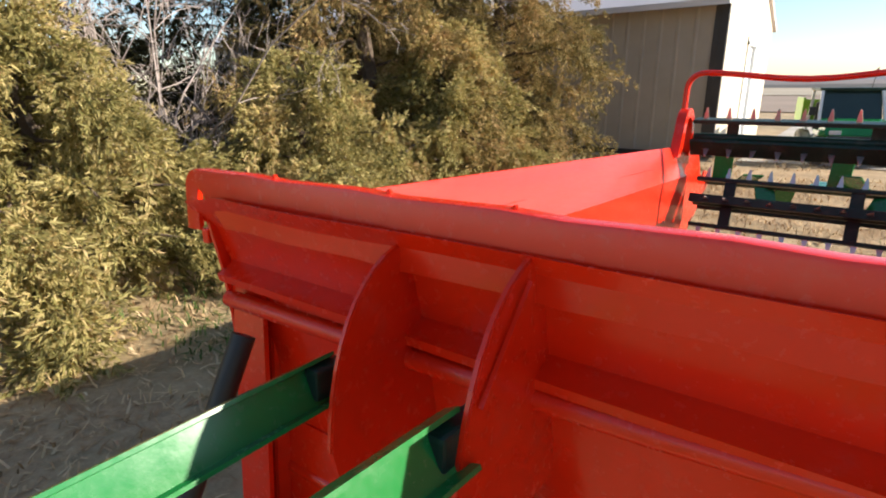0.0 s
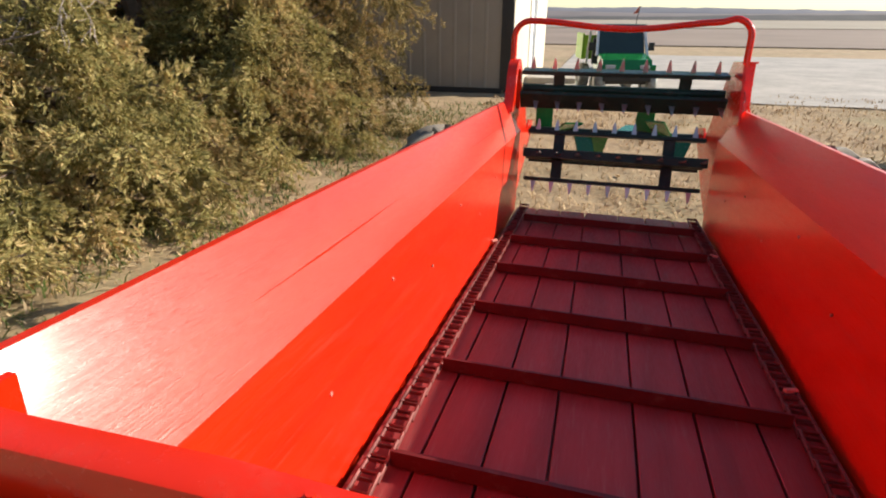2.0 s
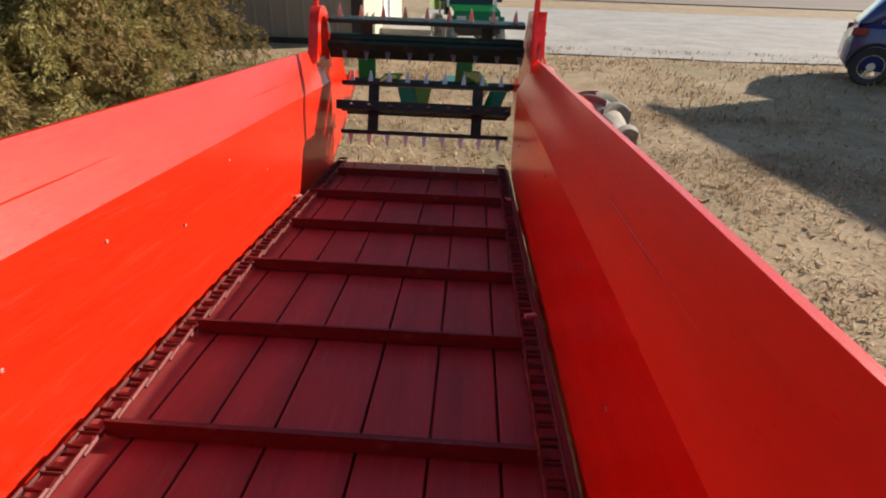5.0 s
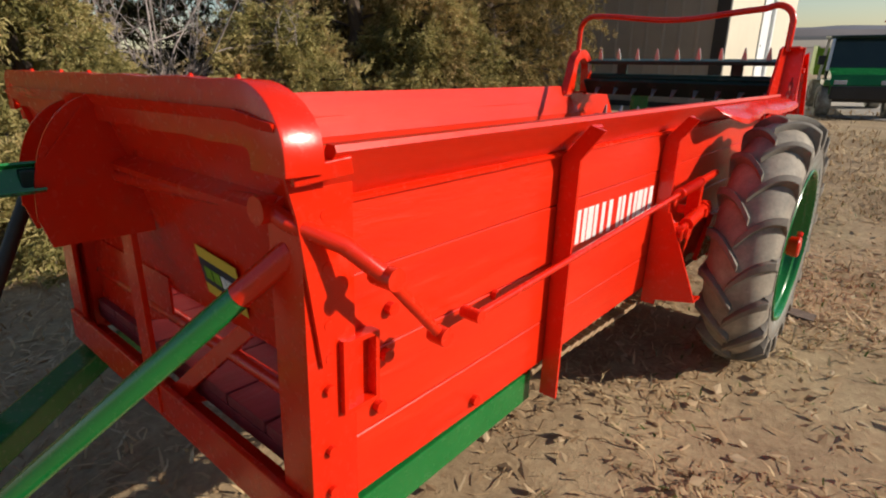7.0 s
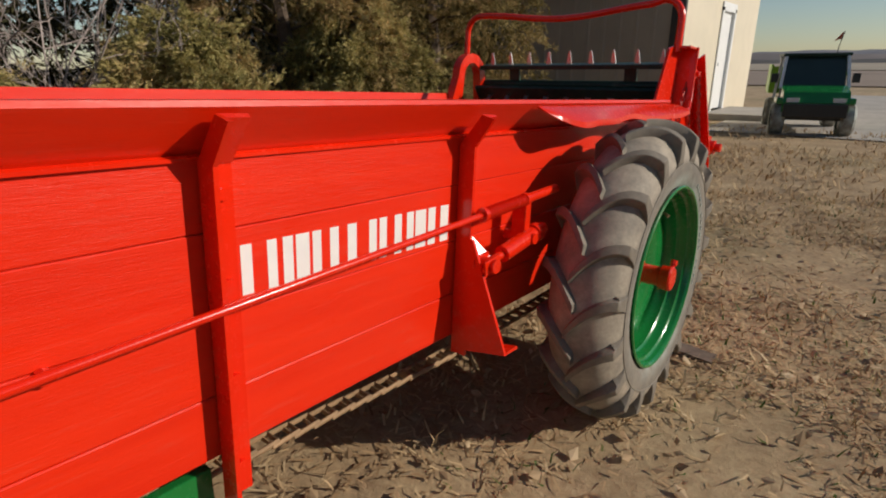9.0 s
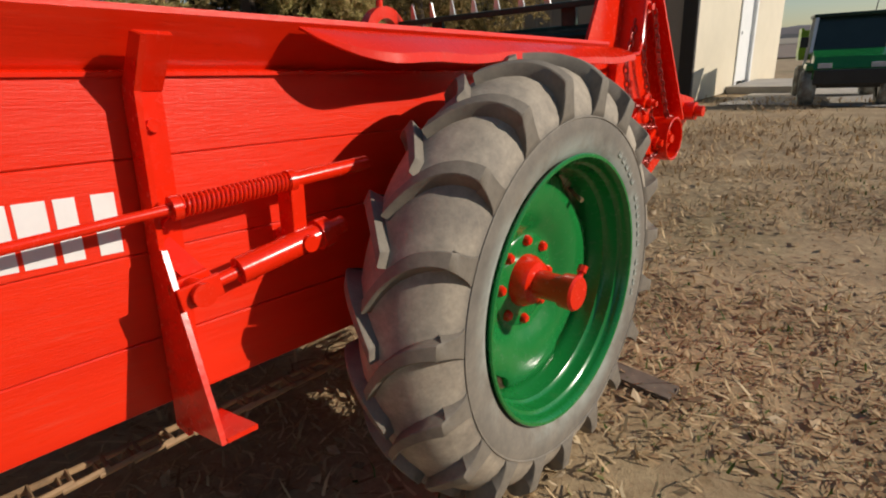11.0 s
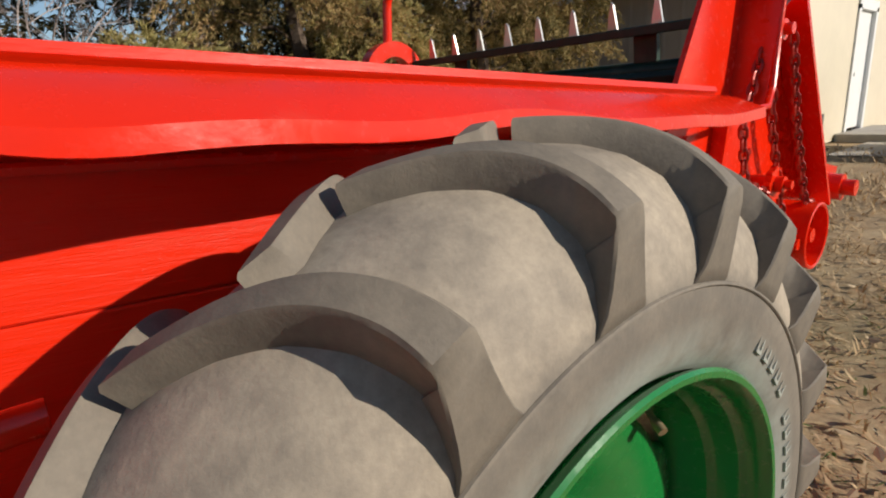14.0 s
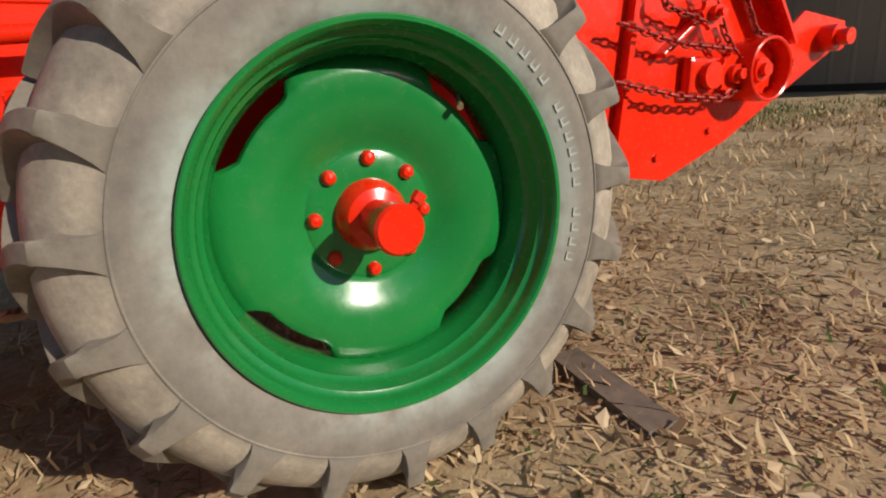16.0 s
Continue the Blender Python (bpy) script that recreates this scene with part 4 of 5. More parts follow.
    r = bmesh.ops.extrude_face_region(bm, geom=list(bm.faces))
    bmesh.ops.translate(bm, vec=(-0.007, 0, 0), verts=[v for v in r["geom"] if isinstance(v, bmesh.types.BMVert)])
    part("disc", bm, GREEN, w, "glossy green dished wheel disc", smooth=True)
    # hub
    prof = [(-0.10, 0.03), (-0.10, 0.07), (0.02, 0.07), (0.034, 0.066), (0.052, 0.063), (0.070, 0.052), (0.076, 0.034), (0.140, 0.034), (0.144, 0.041), (0.176, 0.043), (0.182, 0.038), (0.182, 0.0005)]
    hub = part("hub", lathe(B(), prof, 40), RED, w, "red cast hub with a round cap", smooth=True)
    bm = B()
    rod(bm, (0.168, 0.0, 0.0), (0.168, 0.035, 0.045), 0.008, 8)
    rod(bm, (0.168, 0.032, 0.041), (0.168, 0.042, 0.054), 0.012, 8)
    part("grease_bolt", bm, RED, hub)
    bm = B()
    prof = [(0.028, 0.0137), (0.040, 0.0137), (0.047, 0.009), (0.049, 0.0008)]
    lathe(bm, prof, 10)
    nut = part("wheel_bolt", bm, RED, w, "red painted wheel bolt", smooth=True)
    for k in range(8):
        t = radians(90 + 45 * k)
        m = pose(0, 0.1015 * math.cos(t), 0.1015 * math.sin(t))
        if k:
            share("wheel_bolt", nut, w, m)
        else:
            nut.matrix_basis = m
    # valve
    bm = B()
    t = radians(50)
    rod(bm, (0.045, 0.27 * math.cos(t), 0.27 * math.sin(t)), (0.085, 0.245 * math.cos(t), 0.245 * math.sin(t)), 0.0042, 10)
    rod(bm, (0.082, 0.247 * math.cos(t), 0.247 * math.sin(t)), (0.095, 0.239 * math.cos(t), 0.239 * math.sin(t)), 0.0062, 10)
    part("valve_stem", bm, BRASS, w, "pale brass valve stem", smooth=True)
    return w


wheel_r, wheel_l = wheel(1), wheel(-1)


# ---- ground and distance ----
def mesh_from(name, vs, fs, material, smooth=False):
    me = bpy.data.meshes.new(name)
    me.from_pydata(vs, [], fs)
    for m in material if isinstance(material, (list, tuple)) else (material,):
        me.materials.append(m)
    if smooth:
        me.polygons.foreach_set("use_smooth", [True] * len(me.polygons))
    return new(name, me)


def height(x, y):
    near = max(0.0, 1 - max(abs(x), abs(y - 3)) / 14)
    return near * (0.018 * noise.noise((x * 1.1, y * 1.1, 0)) + 0.012 * noise.noise((x * 4.3, y * 4.3, 7)))


def ground_sheet():
    near = [-14 + 0.14 * i for i in range(201)]
    ax = [-2500, -700, -200, -60, -25] + near + [25, 60, 200, 700, 2500]
    ay = [v + 3 for v in ax]
    vs = [(x, y, height(x, y)) for y in ay for x in ax]
    n = len(ax)
    fs = [(j * n + i, j * n + i + 1, (j + 1) * n + i + 1, (j + 1) * n + i) for j in range(n - 1) for i in range(n - 1)]
    return mesh_from("ground", vs, fs, GROUND, True)


tagged(ground_sheet(), "dry brown winter turf with straw and bare soil", "ground", kind="structure")


def strip(name, near_y, far_y, x0, x1, z, material, wob, label, category, n=60):
    vs = []
    for i in range(n + 1):
        x = x0 + (x1 - x0) * i / n
        vs.append((x, near_y + wob * noise.noise((x * 0.6, near_y, 0)) + 0.4 * wob * noise.noise((x * 2.5, near_y, 3)), z))
        vs.append((x, far_y + 2 * wob * noise.noise((x * 0.2, far_y, 1)), z))
    fs = [(2 * i, 2 * i + 2, 2 * i + 3, 2 * i + 1) for i in range(n)]
    return tagged(mesh_from(name, vs, fs, material), label, category, kind="structure")


strip("road", 10.25, 23.0, -1.3, 90, 0.02, GRAVEL, 0.25, "pale gravel farm yard and drive", "gravel yard", 160)
strip("field", 30, 75, -300, 400, 0.05, FIELD, 2, "brown bare field beyond the yard", "field")
strip("field", 75, 240, -500, 700, 0.10, FIELD_PALE, 5, "pale stubble field in the distance", "field")


def ridge(name, y, x0, x1, base, rise, seed, material, label, step):
    vs, fs = [], []
    n = int((x1 - x0) / step)
    for i in range(n + 1):
        x = x0 + (x1 - x0) * i / n
        h = base + rise * (0.5 + noise.noise((x / (60 * rise), seed, 0))) + 0.18 * rise * noise.noise((x / 9, seed, 4))
        vs += [(x, y, -1), (x, y + 20, max(0.3, h)), (x, y + 120, max(0.2, h * 0.9))]
    for i in range(n):
        a = 3 * i
        fs += [(a, a + 3, a + 4, a + 1), (a + 1, a + 4, a + 5, a + 2)]
    return tagged(mesh_from(name, vs, fs, material, True), label, "hill", kind="structure")


ridge("backdrop", 260, -500, 900, 0.6, 2.2, 3.3, HILL_DARK, "dark hedge line at the field edge", 4)
ridge("backdrop", 520, -900, 1500, 2.5, 5.0, 8.1, HILL, "low hazy hillside on the horizon", 8)
ridge("backdrop", 900, -1500, 2500, 5.0, 9.0, 1.7, HILL_FAR, "pale far ridge on the horizon", 14)


def blades(name, count, area, seed, material, label, category, flat=0.8, size=(0.03, 0.09), width=0.0035, keep=None):
    """Thin bent blades, most of them lying."""
    rng = np.random.default_rng(seed)
    x0, x1, y0, y1 = area
    px, py = rng.uniform(x0, x1, count), rng.uniform(y0, y1, count)
    if keep is not None:
        ok = keep(px, py, rng)
        px, py = px[ok], py[ok]
    n = len(px)
    pz = np.array([height(a, b) for a, b in zip(px, py)])
    az = rng.uniform(0, 2 * np.pi, n)
    el = np.where(rng.random(n) < flat, rng.uniform(0.0, 0.30, n), rng.uniform(0.5, 1.35, n))
    ln = rng.uniform(*size, n)
    wd = width * rng.uniform(0.6, 1.6, n)
    d = np.stack([np.cos(az) * np.cos(el), np.sin(az) * np.cos(el), np.sin(el)], 1)
    sd = np.stack([-np.sin(az), np.cos(az), np.zeros(n)], 1)
    p = np.stack([px, py, pz + rng.uniform(0.0, 0.012, n)], 1)
    mid = p + d * (ln * 0.55)[:, None]
    tip = p + d * ln[:, None] + np.stack([rng.normal(0, 0.012, n), rng.normal(0, 0.012, n), -0.3 * ln * rng.random(n) * np.sin(el)], 1)
    a, b = p - sd * wd[:, None], p + sd * wd[:, None]
    c, e = mid + sd * wd[:, None] * 0.9, mid - sd * wd[:, None] * 0.9
    vs = np.stack([a, b, c, e, tip], 1).reshape(-1, 3)
    k = np.arange(n) * 5
    quads = np.stack([k, k + 1, k + 2, k + 3], 1).tolist()
    tris = np.stack([k + 3, k + 2, k + 4], 1).tolist()
    ob = mesh_from(name, vs.tolist(), quads + tris, material)
    return tagged(ob, label, category, kind="stuff")


def patchy(px, py, rng):
    v = np.array([noise.noise((a * 0.9, b * 0.9, 2)) + 0.5 * noise.noise((a * 3.1, b * 3.1, 9)) for a, b in zip(px, py)])
    return v + rng.normal(0, 0.25, len(px)) > -0.12


blades("dead_grass", 60000, (0.0, 4.2, -0.6, 6.0), 11, STRAW, "matted dead straw-coloured grass", "grass", 0.82, (0.02, 0.075), 0.003, patchy)
blades("dead_grass", 30000, (-3.4, 0.0, -0.8, 9.0), 12, STRAW, "matted dead straw-coloured grass", "grass", 0.75, (0.03, 0.09), 0.004, patchy)
blades("dead_grass", 26000, (-2.0, 9.0, 5.5, 11.3), 13, STRAW, "matted dead straw-coloured grass", "grass", 0.7, (0.04, 0.11), 0.006, patchy)
blades("green_grass", 9000, (-3.2, -1.6, 0.8, 9.0), 14, GREEN_BLADE, "thin green grass among the straw", "grass", 0.3, (0.03, 0.10), 0.004, patchy)
blades("green_grass", 5000, (0.4, 4.0, -0.3, 6.0), 15, GREEN_BLADE, "thin green grass among the straw", "grass", 0.5, (0.02, 0.05), 0.003, patchy)


def litter(count, area, seed):
    """Crumpled leaf scraps."""
    rng = np.random.default_rng(seed)
    vs, fs = [], []
    for i in range(count):
        x, y = rng.uniform(area[0], area[1]), rng.uniform(area[2], area[3])
        m = Matrix.Translation((x, y, height(x, y) + 0.012)) @ Euler((rng.uniform(-0.5, 0.5), rng.uniform(-0.5, 0.5), rng.uniform(0, 6.28))).to_matrix().to_4x4()
        s = rng.uniform(0.010, 0.030)
        k = len(vs)
        for q in ((-1, 0, 0.1), (-0.2, -0.55, -0.1), (1, 0, 0.25), (-0.1, 0.6, 0.2)):
            vs.append((m @ (Vector(q) * s))[:])
        fs += [(k, k + 1, k + 2), (k, k + 2, k + 3)]
    return tagged(mesh_from("leaf_litter", vs, fs, LITTER), "scattered dry leaf scraps on the turf", "leaves", kind="stuff")


litter(2600, (0.0, 4.0, -0.4, 5.5), 21)

# a wedge block lies behind the wheel
bm = B()
prism(bm, [(0.0, 0.0), (0.33, 0.0), (0.33, 0.030), (0.02, 0.034)], "y", -0.038, 0.038)
block = part("wood_block", bm, plain("weathered_timber", (0.16, 0.12, 0.09), 0.85, 0, 0.4, 30, 0.5), None)
block.matrix_basis = pose(0.56, 2.44, 0.004, 0, 2, -2)
tagged(block, "weathered timber chock lying behind the tyre", "wood block")
bm = B()
leaf = [(0.055 * (0.55 + 0.45 * math.cos(5 * a)) * math.cos(a), 0.055 * (0.55 + 0.45 * math.cos(5 * a)) * math.sin(a)) for a in [2 * math.pi * i / 40 for i in range(40)]]
prism(bm, leaf, "z", 0, 0.002)
lf = part("dry_leaf", bm, LITTER, None)
lf.matrix_basis = pose(0.92, 2.41, 0.02, 12, -9, 30)
tagged(lf, "curled tan maple leaf on the turf", "leaf")

# ---- barn ----
barn = new("barn")
tagged(barn, "metal barn with cream gable end and side darkened to taupe for shade", "barn")
BX, BY, BD, BH = -1.78, 10.4, 5.7, 2.58


def ribbed(bm, u0, u1, z0, z1, put, pitch=0.30, deep=0.009):
    """One folded sheet with shallow trapezoid ribs."""
    line = []
    u = u0
    while u < u1 - 0.1:
        line += [(u, 0), (u + 0.025, deep), (u + 0.055, deep), (u + 0.08, 0)]
        u += pitch
    line.append((u1, 0))
    lo = [bm.verts.new(put(p, q, z0)) for p, q in line]
    hi = [bm.verts.new(put(p, q, z1)) for p, q in line]
    for i in range(len(line) - 1):
        bm.faces.new((lo[i], lo[i + 1], hi[i + 1], hi[i]))
    return bm


bm = B()
box(bm, -17, BX - 0.12, BY + 0.005, BY + 0.12, 0.09, BH)
ribbed(bm, -17, BX - 0.16, 0.09, BH, lambda u, q, z: (u, BY - q, z))
part("side_wall", bm, SIDING_SHADE_TONE, barn, "ribbed metal wall, darkened to taupe to carry its shade")
DY0, DY1 = 12.8, 13.8
bm = B()
prism(bm, [(BY, 0.02), (DY0, 0.02), (DY0, 2.12), (DY1, 2.12), (DY1, 0.02), (BY + BD, 0.02), (BY + BD, BH), (BY + BD / 2, BH + 1.1), (BY, BH)], "x", BX - 0.12, BX)
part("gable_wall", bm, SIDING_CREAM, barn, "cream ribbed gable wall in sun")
part("corner_trim", box(B(), BX - 0.19, BX - 0.02, BY - 0.035, BY + 0.03, 0.03, BH), TRIM_DARK, barn, "dark brown corner trim")
part("downpipe", box(B(), BX - 0.10, BX + 0.03, BY - 0.04, BY + 0.045, 0.03, BH, None, 0.01), TRIM_DARK, barn, "dark downpipe")
part("footing", box(B(), -17, BX - 0.19, BY - 0.03, BY + 0.05, 0.0, 0.10), TRIM_DARK, barn)
bm = B()
prism(bm, [(BY - 0.32, BH - 0.04), (BY + BD / 2, BH + 1.18), (BY + BD / 2, BH + 1.26), (BY - 0.32, BH + 0.06)], "x", -17.3, BX + 0.06)
prism(bm, [(BY + BD + 0.32, BH - 0.04), (BY + BD / 2, BH + 1.18), (BY + BD / 2, BH + 1.26), (BY + BD + 0.32, BH + 0.06)], "x", -17.3, BX + 0.06)
part("roof", bm, ROOF, barn, "pale metal roof")
part("far_wall", box(B(), -17, BX - 0.12, BY + BD - 0.12, BY + BD, 0.05, BH), SIDING_SHADE_TONE, barn)
door = part("door", box(B(), BX - 0.075, BX - 0.035, DY0 + 0.06, DY1 - 0.06, 0.16, 2.06, None, 0.004), DOOR_WHITE, barn, "white panelled side door")
bm = B()
rod(bm, (BX - 0.035, DY0 + 0.14, 1.05), (BX + 0.02, DY0 + 0.14, 1.05), 0.03, 12)
part("door_knob", bm, BLACK, door)
bm = B()
box(bm, BX - 0.10, BX + 0.03, DY0 - 0.05, DY0 + 0.06, 0.1, 2.12)
box(bm, BX - 0.10, BX + 0.03, DY1 - 0.06, DY1 + 0.05, 0.1, 2.12)
box(bm, BX - 0.10, BX + 0.03, DY0 - 0.05, DY1 + 0.05, 2.06, 2.22)
part("door_frame", bm, DOOR_WHITE, barn, "white door frame")
step_pad = part("doorstep", box(B(), BX + 0.01, BX + 1.1, DY0 - 0.5, DY1 + 0.7, 0.0, 0.13, None, 0.01), CONCRETE, None)
tagged(step_pad, "low concrete step before the barn door", "doorstep")

# a shed out of view to the east, whose shade falls on the turf
shed = new("shed")
shed.matrix_basis = pose(9.30, 10.27, 0, 0, 0, 9)
tagged(shed, "tan metal shed with a low gable roof", "shed")
part("body", box(B(), 0.3, 6.7, -18, -0.2, 0, 3.7), SIDING_CREAM, shed)
bm = B()
prism(bm, [(0, 3.65), (3.5, 5.0), (7, 3.65), (7, 3.75), (3.5, 5.1), (0, 3.75)], "y", -18.3, 0)
part("roof", bm, ROOF, shed)


# ---- trees ----
def limb_tree(rng, base, h, r, limbs, droop, z0, lean=(0, 0)):
    """Trunk and limb lines, as lists of points with radii."""
    lines = []
    top = Vector((base[0] + lean[0], base[1] + lean[1], h))
    b0 = Vector((base[0], base[1], -0.05))
    trunk = [(b0.lerp(top, t) + Vector((rng.normal(0, 0.05), rng.normal(0, 0.05), 0)), 0.10 * (1 - t) + 0.012) for t in np.linspace(0, 1, 9)]
    lines.append(trunk)
    twigs = []
    for i in range(limbs):
        t = (i + rng.random()) / limbs
        z = z0 + (h - z0) * t
        o = b0.lerp(top, z / h)
        az = i * 2.399 + rng.normal(0, 0.3)
        ln = r * (1 - 0.85 * t ** 1.6) * rng.uniform(0.75, 1.15)
        pts = []
        for k in range(7):
            u = k / 6
            p = o + Vector((math.cos(az) * ln * u, math.sin(az) * ln * u, ln * (0.42 * u - droop * u * u) + rng.normal(0, 0.03)))
            p.z = max(p.z, 0.06)
            pts.append((p, 0.017 * (1 - 0.85 * u) * (1 - 0.5 * t) + 0.003))
        lines.append(pts)
        twigs.append([p for p, _ in pts])
    return lines, twigs


def lines_mesh(name, lines, material, parent, label="", seg=6):
    bm = B()
    for ln in lines:
        pts = [p for p, _ in ln]
        rings = []
        for i, (p, rr) in enumerate(ln):
            d = (pts[min(i + 1, len(pts) - 1)] - pts[max(i - 1, 0)]).normalized()
            s = d.orthogonal().normalized()
            u = d.cross(s)
            rings.append([bm.verts.new(p + float(rr) * (math.cos(2 * math.pi * k / seg) * s + math.sin(2 * math.pi * k / seg) * u)) for k in range(seg)])
        for a, b2 in zip(rings, rings[1:]):
            for k in range(seg):
                bm.faces.new((a[k], a[(k + 1) % seg], b2[(k + 1) % seg], b2[k]))
    me = bpy.data.meshes.new(name)
    bm.to_mesh(me)
    bm.free()
    me.materials.append(material)
    ob = new(name, me)
    ob.parent = parent
    return tagged(ob, label)


def foliage(name, rng, twigs, per_limb, sprays, leaflets, material, parent, label, size=0.055, spread=0.30):
    """Feathery sprays of small scale-leaf blades along side shoots of every limb."""
    P, D = [], []
    for tw in twigs:
        tw = np.array([list(p) for p in tw])
        ln = np.linalg.norm(tw[-1] - tw[0])
        m = int(per_limb * max(0.4, ln))
        for _ in range(m):
            u = rng.random() ** 0.6 * (len(tw) - 1.001)
            k = int(u)
            o = tw[k] + (tw[k + 1] - tw[k]) * (u - k)
            out = tw[min(k + 1, len(tw) - 1)] - tw[k]
            out /= np.linalg.norm(out) + 1e-9
            d = out * rng.uniform(0.3, 1.0) + rng.normal(0, 0.6, 3)
            d[2] -= 0.25
            d /= np.linalg.norm(d)
            L = spread * rng.uniform(0.5, 1.3)
            s = rng.random(sprays) ** 0.7
            curve = np.outer(s ** 2, np.array([0, 0, -0.35 * L]))
            P.append(o + np.outer(s * L, d) + curve + rng.normal(0, 0.022, (sprays, 3)))
            D.append(np.repeat(d[None], sprays, 0) + rng.normal(0, 0.32, (sprays, 3)))
    P, D = np.concatenate(P), np.concatenate(D)
    P, D = np.repeat(P, leaflets, 0), np.repeat(D, leaflets, 0)
    n = len(P)
    D = D + rng.normal(0, 0.38, (n, 3))
    D[:, 2] -= 0.15
    D /= np.linalg.norm(D, axis=1)[:, None]
    S = np.cross(D, rng.normal(0, 1, (n, 3)))
    S /= np.linalg.norm(S, axis=1)[:, None] + 1e-9
    L = (size * rng.uniform(0.5, 1.5, n))[:, None]
    P[:, 2] = np.maximum(P[:, 2], 0.02)
    vs = np.stack([P - S * L * 0.12, P + S * L * 0.12, P + D * L], 1).reshape(-1, 3)
    me = bpy.data.meshes.new(name)
    me.from_pydata(vs.tolist(), [], np.arange(3 * n).reshape(-1, 3).tolist())
    me.materials.append(material)
    ob = new(name, me)
    ob.parent = parent
    return tagged(ob, label)


def cedar(seed, x, y, h, r, limbs, material, z0=0.15, droop=0.55, per=26, sprays=22, leaflets=6, size=0.044, label="", spread=0.30):
    rng = np.random.default_rng(seed)
    t = new("cedar_tree")
    tagged(t, label or "shaggy evergreen cedar with yellowish winter foliage", "tree", "cedars beside the yard")
    lines, twigs = limb_tree(rng, (x, y), h, r, limbs, droop, z0)
    lines_mesh("trunk", lines, BARK, t, "grey-brown trunk and limbs")
    foliage("crown", rng, twigs, per, sprays, leaflets, material, t, "feathery olive and tan foliage", size, spread)
    return t


cedar(1, -3.80, 6.3, 5.2, 1.6, 74, CEDAR, 0.2, per=38, spread=0.36)
cedar(2, -4.4, 4.3, 5.6, 1.7, 66, CEDAR, 0.2, per=36, spread=0.38)
cedar(3, -4.7, -1.1, 5.2, 2.0, 60, CEDAR, 0.2)
cedar(4, -3.75, 0.75, 1.7, 1.25, 54, CEDAR_PALE, 0.05, 0.35, 38, label="low spreading juniper with pale yellow-green tips")
cedar(5, -3.55, 2.75, 1.45, 1.05, 50, CEDAR_PALE, 0.05, 0.35, 38, label="low spreading juniper with pale yellow-green tips")
cedar(6, -3.45, 4.6, 1.9, 1.1, 50, CEDAR_PALE, 0.05, 0.35, 36, label="low spreading juniper with pale yellow-green tips")
cedar(7, -4.0, -0.9, 1.9, 1.2, 46, CEDAR_PALE, 0.05, 0.35, 34, label="low spreading juniper with pale yellow-green tips")
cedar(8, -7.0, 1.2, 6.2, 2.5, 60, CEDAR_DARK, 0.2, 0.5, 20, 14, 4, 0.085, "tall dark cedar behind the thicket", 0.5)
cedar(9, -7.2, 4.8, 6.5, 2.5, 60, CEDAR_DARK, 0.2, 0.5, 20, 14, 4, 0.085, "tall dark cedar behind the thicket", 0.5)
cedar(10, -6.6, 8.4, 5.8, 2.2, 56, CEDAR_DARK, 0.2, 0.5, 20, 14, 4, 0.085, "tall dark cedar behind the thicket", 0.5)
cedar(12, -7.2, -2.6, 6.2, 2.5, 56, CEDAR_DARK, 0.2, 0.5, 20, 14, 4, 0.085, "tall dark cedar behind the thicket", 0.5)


def bare_shrub(seed, x, y, h, stems):
    rng = np.random.default_rng(seed)
    t = new("bare_shrub")
    tagged(t, "leafless grey shrub with tangled twigs", "shrub")
    lines = []

    def grow(p, d, ln, rr, level):
        pts = [(p.copy(), rr)]
        q = p.copy()
        steps = 5
        for k in range(steps):
            d = (d + Vector(rng.normal(0, 0.16, 3))).normalized()
            q = q + d * float(ln / steps)
            q.z = max(q.z, 0.03)
            pts.append((q.copy(), rr * (1 - 0.75 * (k + 1) / steps) + 0.0012))
        lines.append(pts)
        if level < 3:
            for _ in range((6, 5, 4)[level]):
                k = rng.integers(1, steps + 1)
                nd_ = (d + Vector(rng.normal(0, 0.5, 3))).normalized()
                grow(pts[k][0], nd_, float(ln * rng.uniform(0.22, 0.42)), float(pts[k][1] * 0.65), level + 1)

    for _ in range(stems):
        d = Vector((rng.normal(0, 0.13), rng.normal(0, 0.13), 1)).normalized()
        grow(Vector((x + rng.normal(0, 0.35), y + rng.normal(0, 0.35), 0)), d, h * rng.uniform(0.6, 1.05), 0.011, 0)
    stem_at = [i for i, ln in enumerate(lines) if ln[0][0].z < 0.01]
    for a, b2 in zip(stem_at, stem_at[1:] + [len(lines)]):
        lines_mesh("branch", lines[a:b2], GREY_BARK, t, seg=4)
    return t


bare_shrub(31, -4.95, 1.9, 3.2, 14)
bare_shrub(32, -5.1, 2.9, 2.6, 10)
bare_shrub(33, -5.0, 0.9, 2.4, 8)


# ---- utility vehicle ----
utv = new("utility_vehicle")
utv.matrix_basis = pose(0.29, 10.35, 0, 0, 0, 13) @ Matrix.Scale(0.82, 4)
tagged(utv, "green farm utility vehicle with a windscreen and tall whip flag", "utility vehicle")
bm = B()
prism(bm, [(0.02, 0.42), (0.0, 0.62), (0.10, 0.80), (0.62, 0.90), (0.66, 0.42)], "x", -0.52, 0.52)
part("bonnet", bm, GREEN, utv, "green sloping bonnet")
part("bumper", box(B(), -0.50, 0.50, -0.08, 0.04, 0.36, 0.60, None, 0.02), BLACK, utv, "black front bumper")
part("chassis", box(B(), -0.45, 0.45, 0.05, 2.4, 0.30, 0.46, None, 0.02), BLACK, utv)
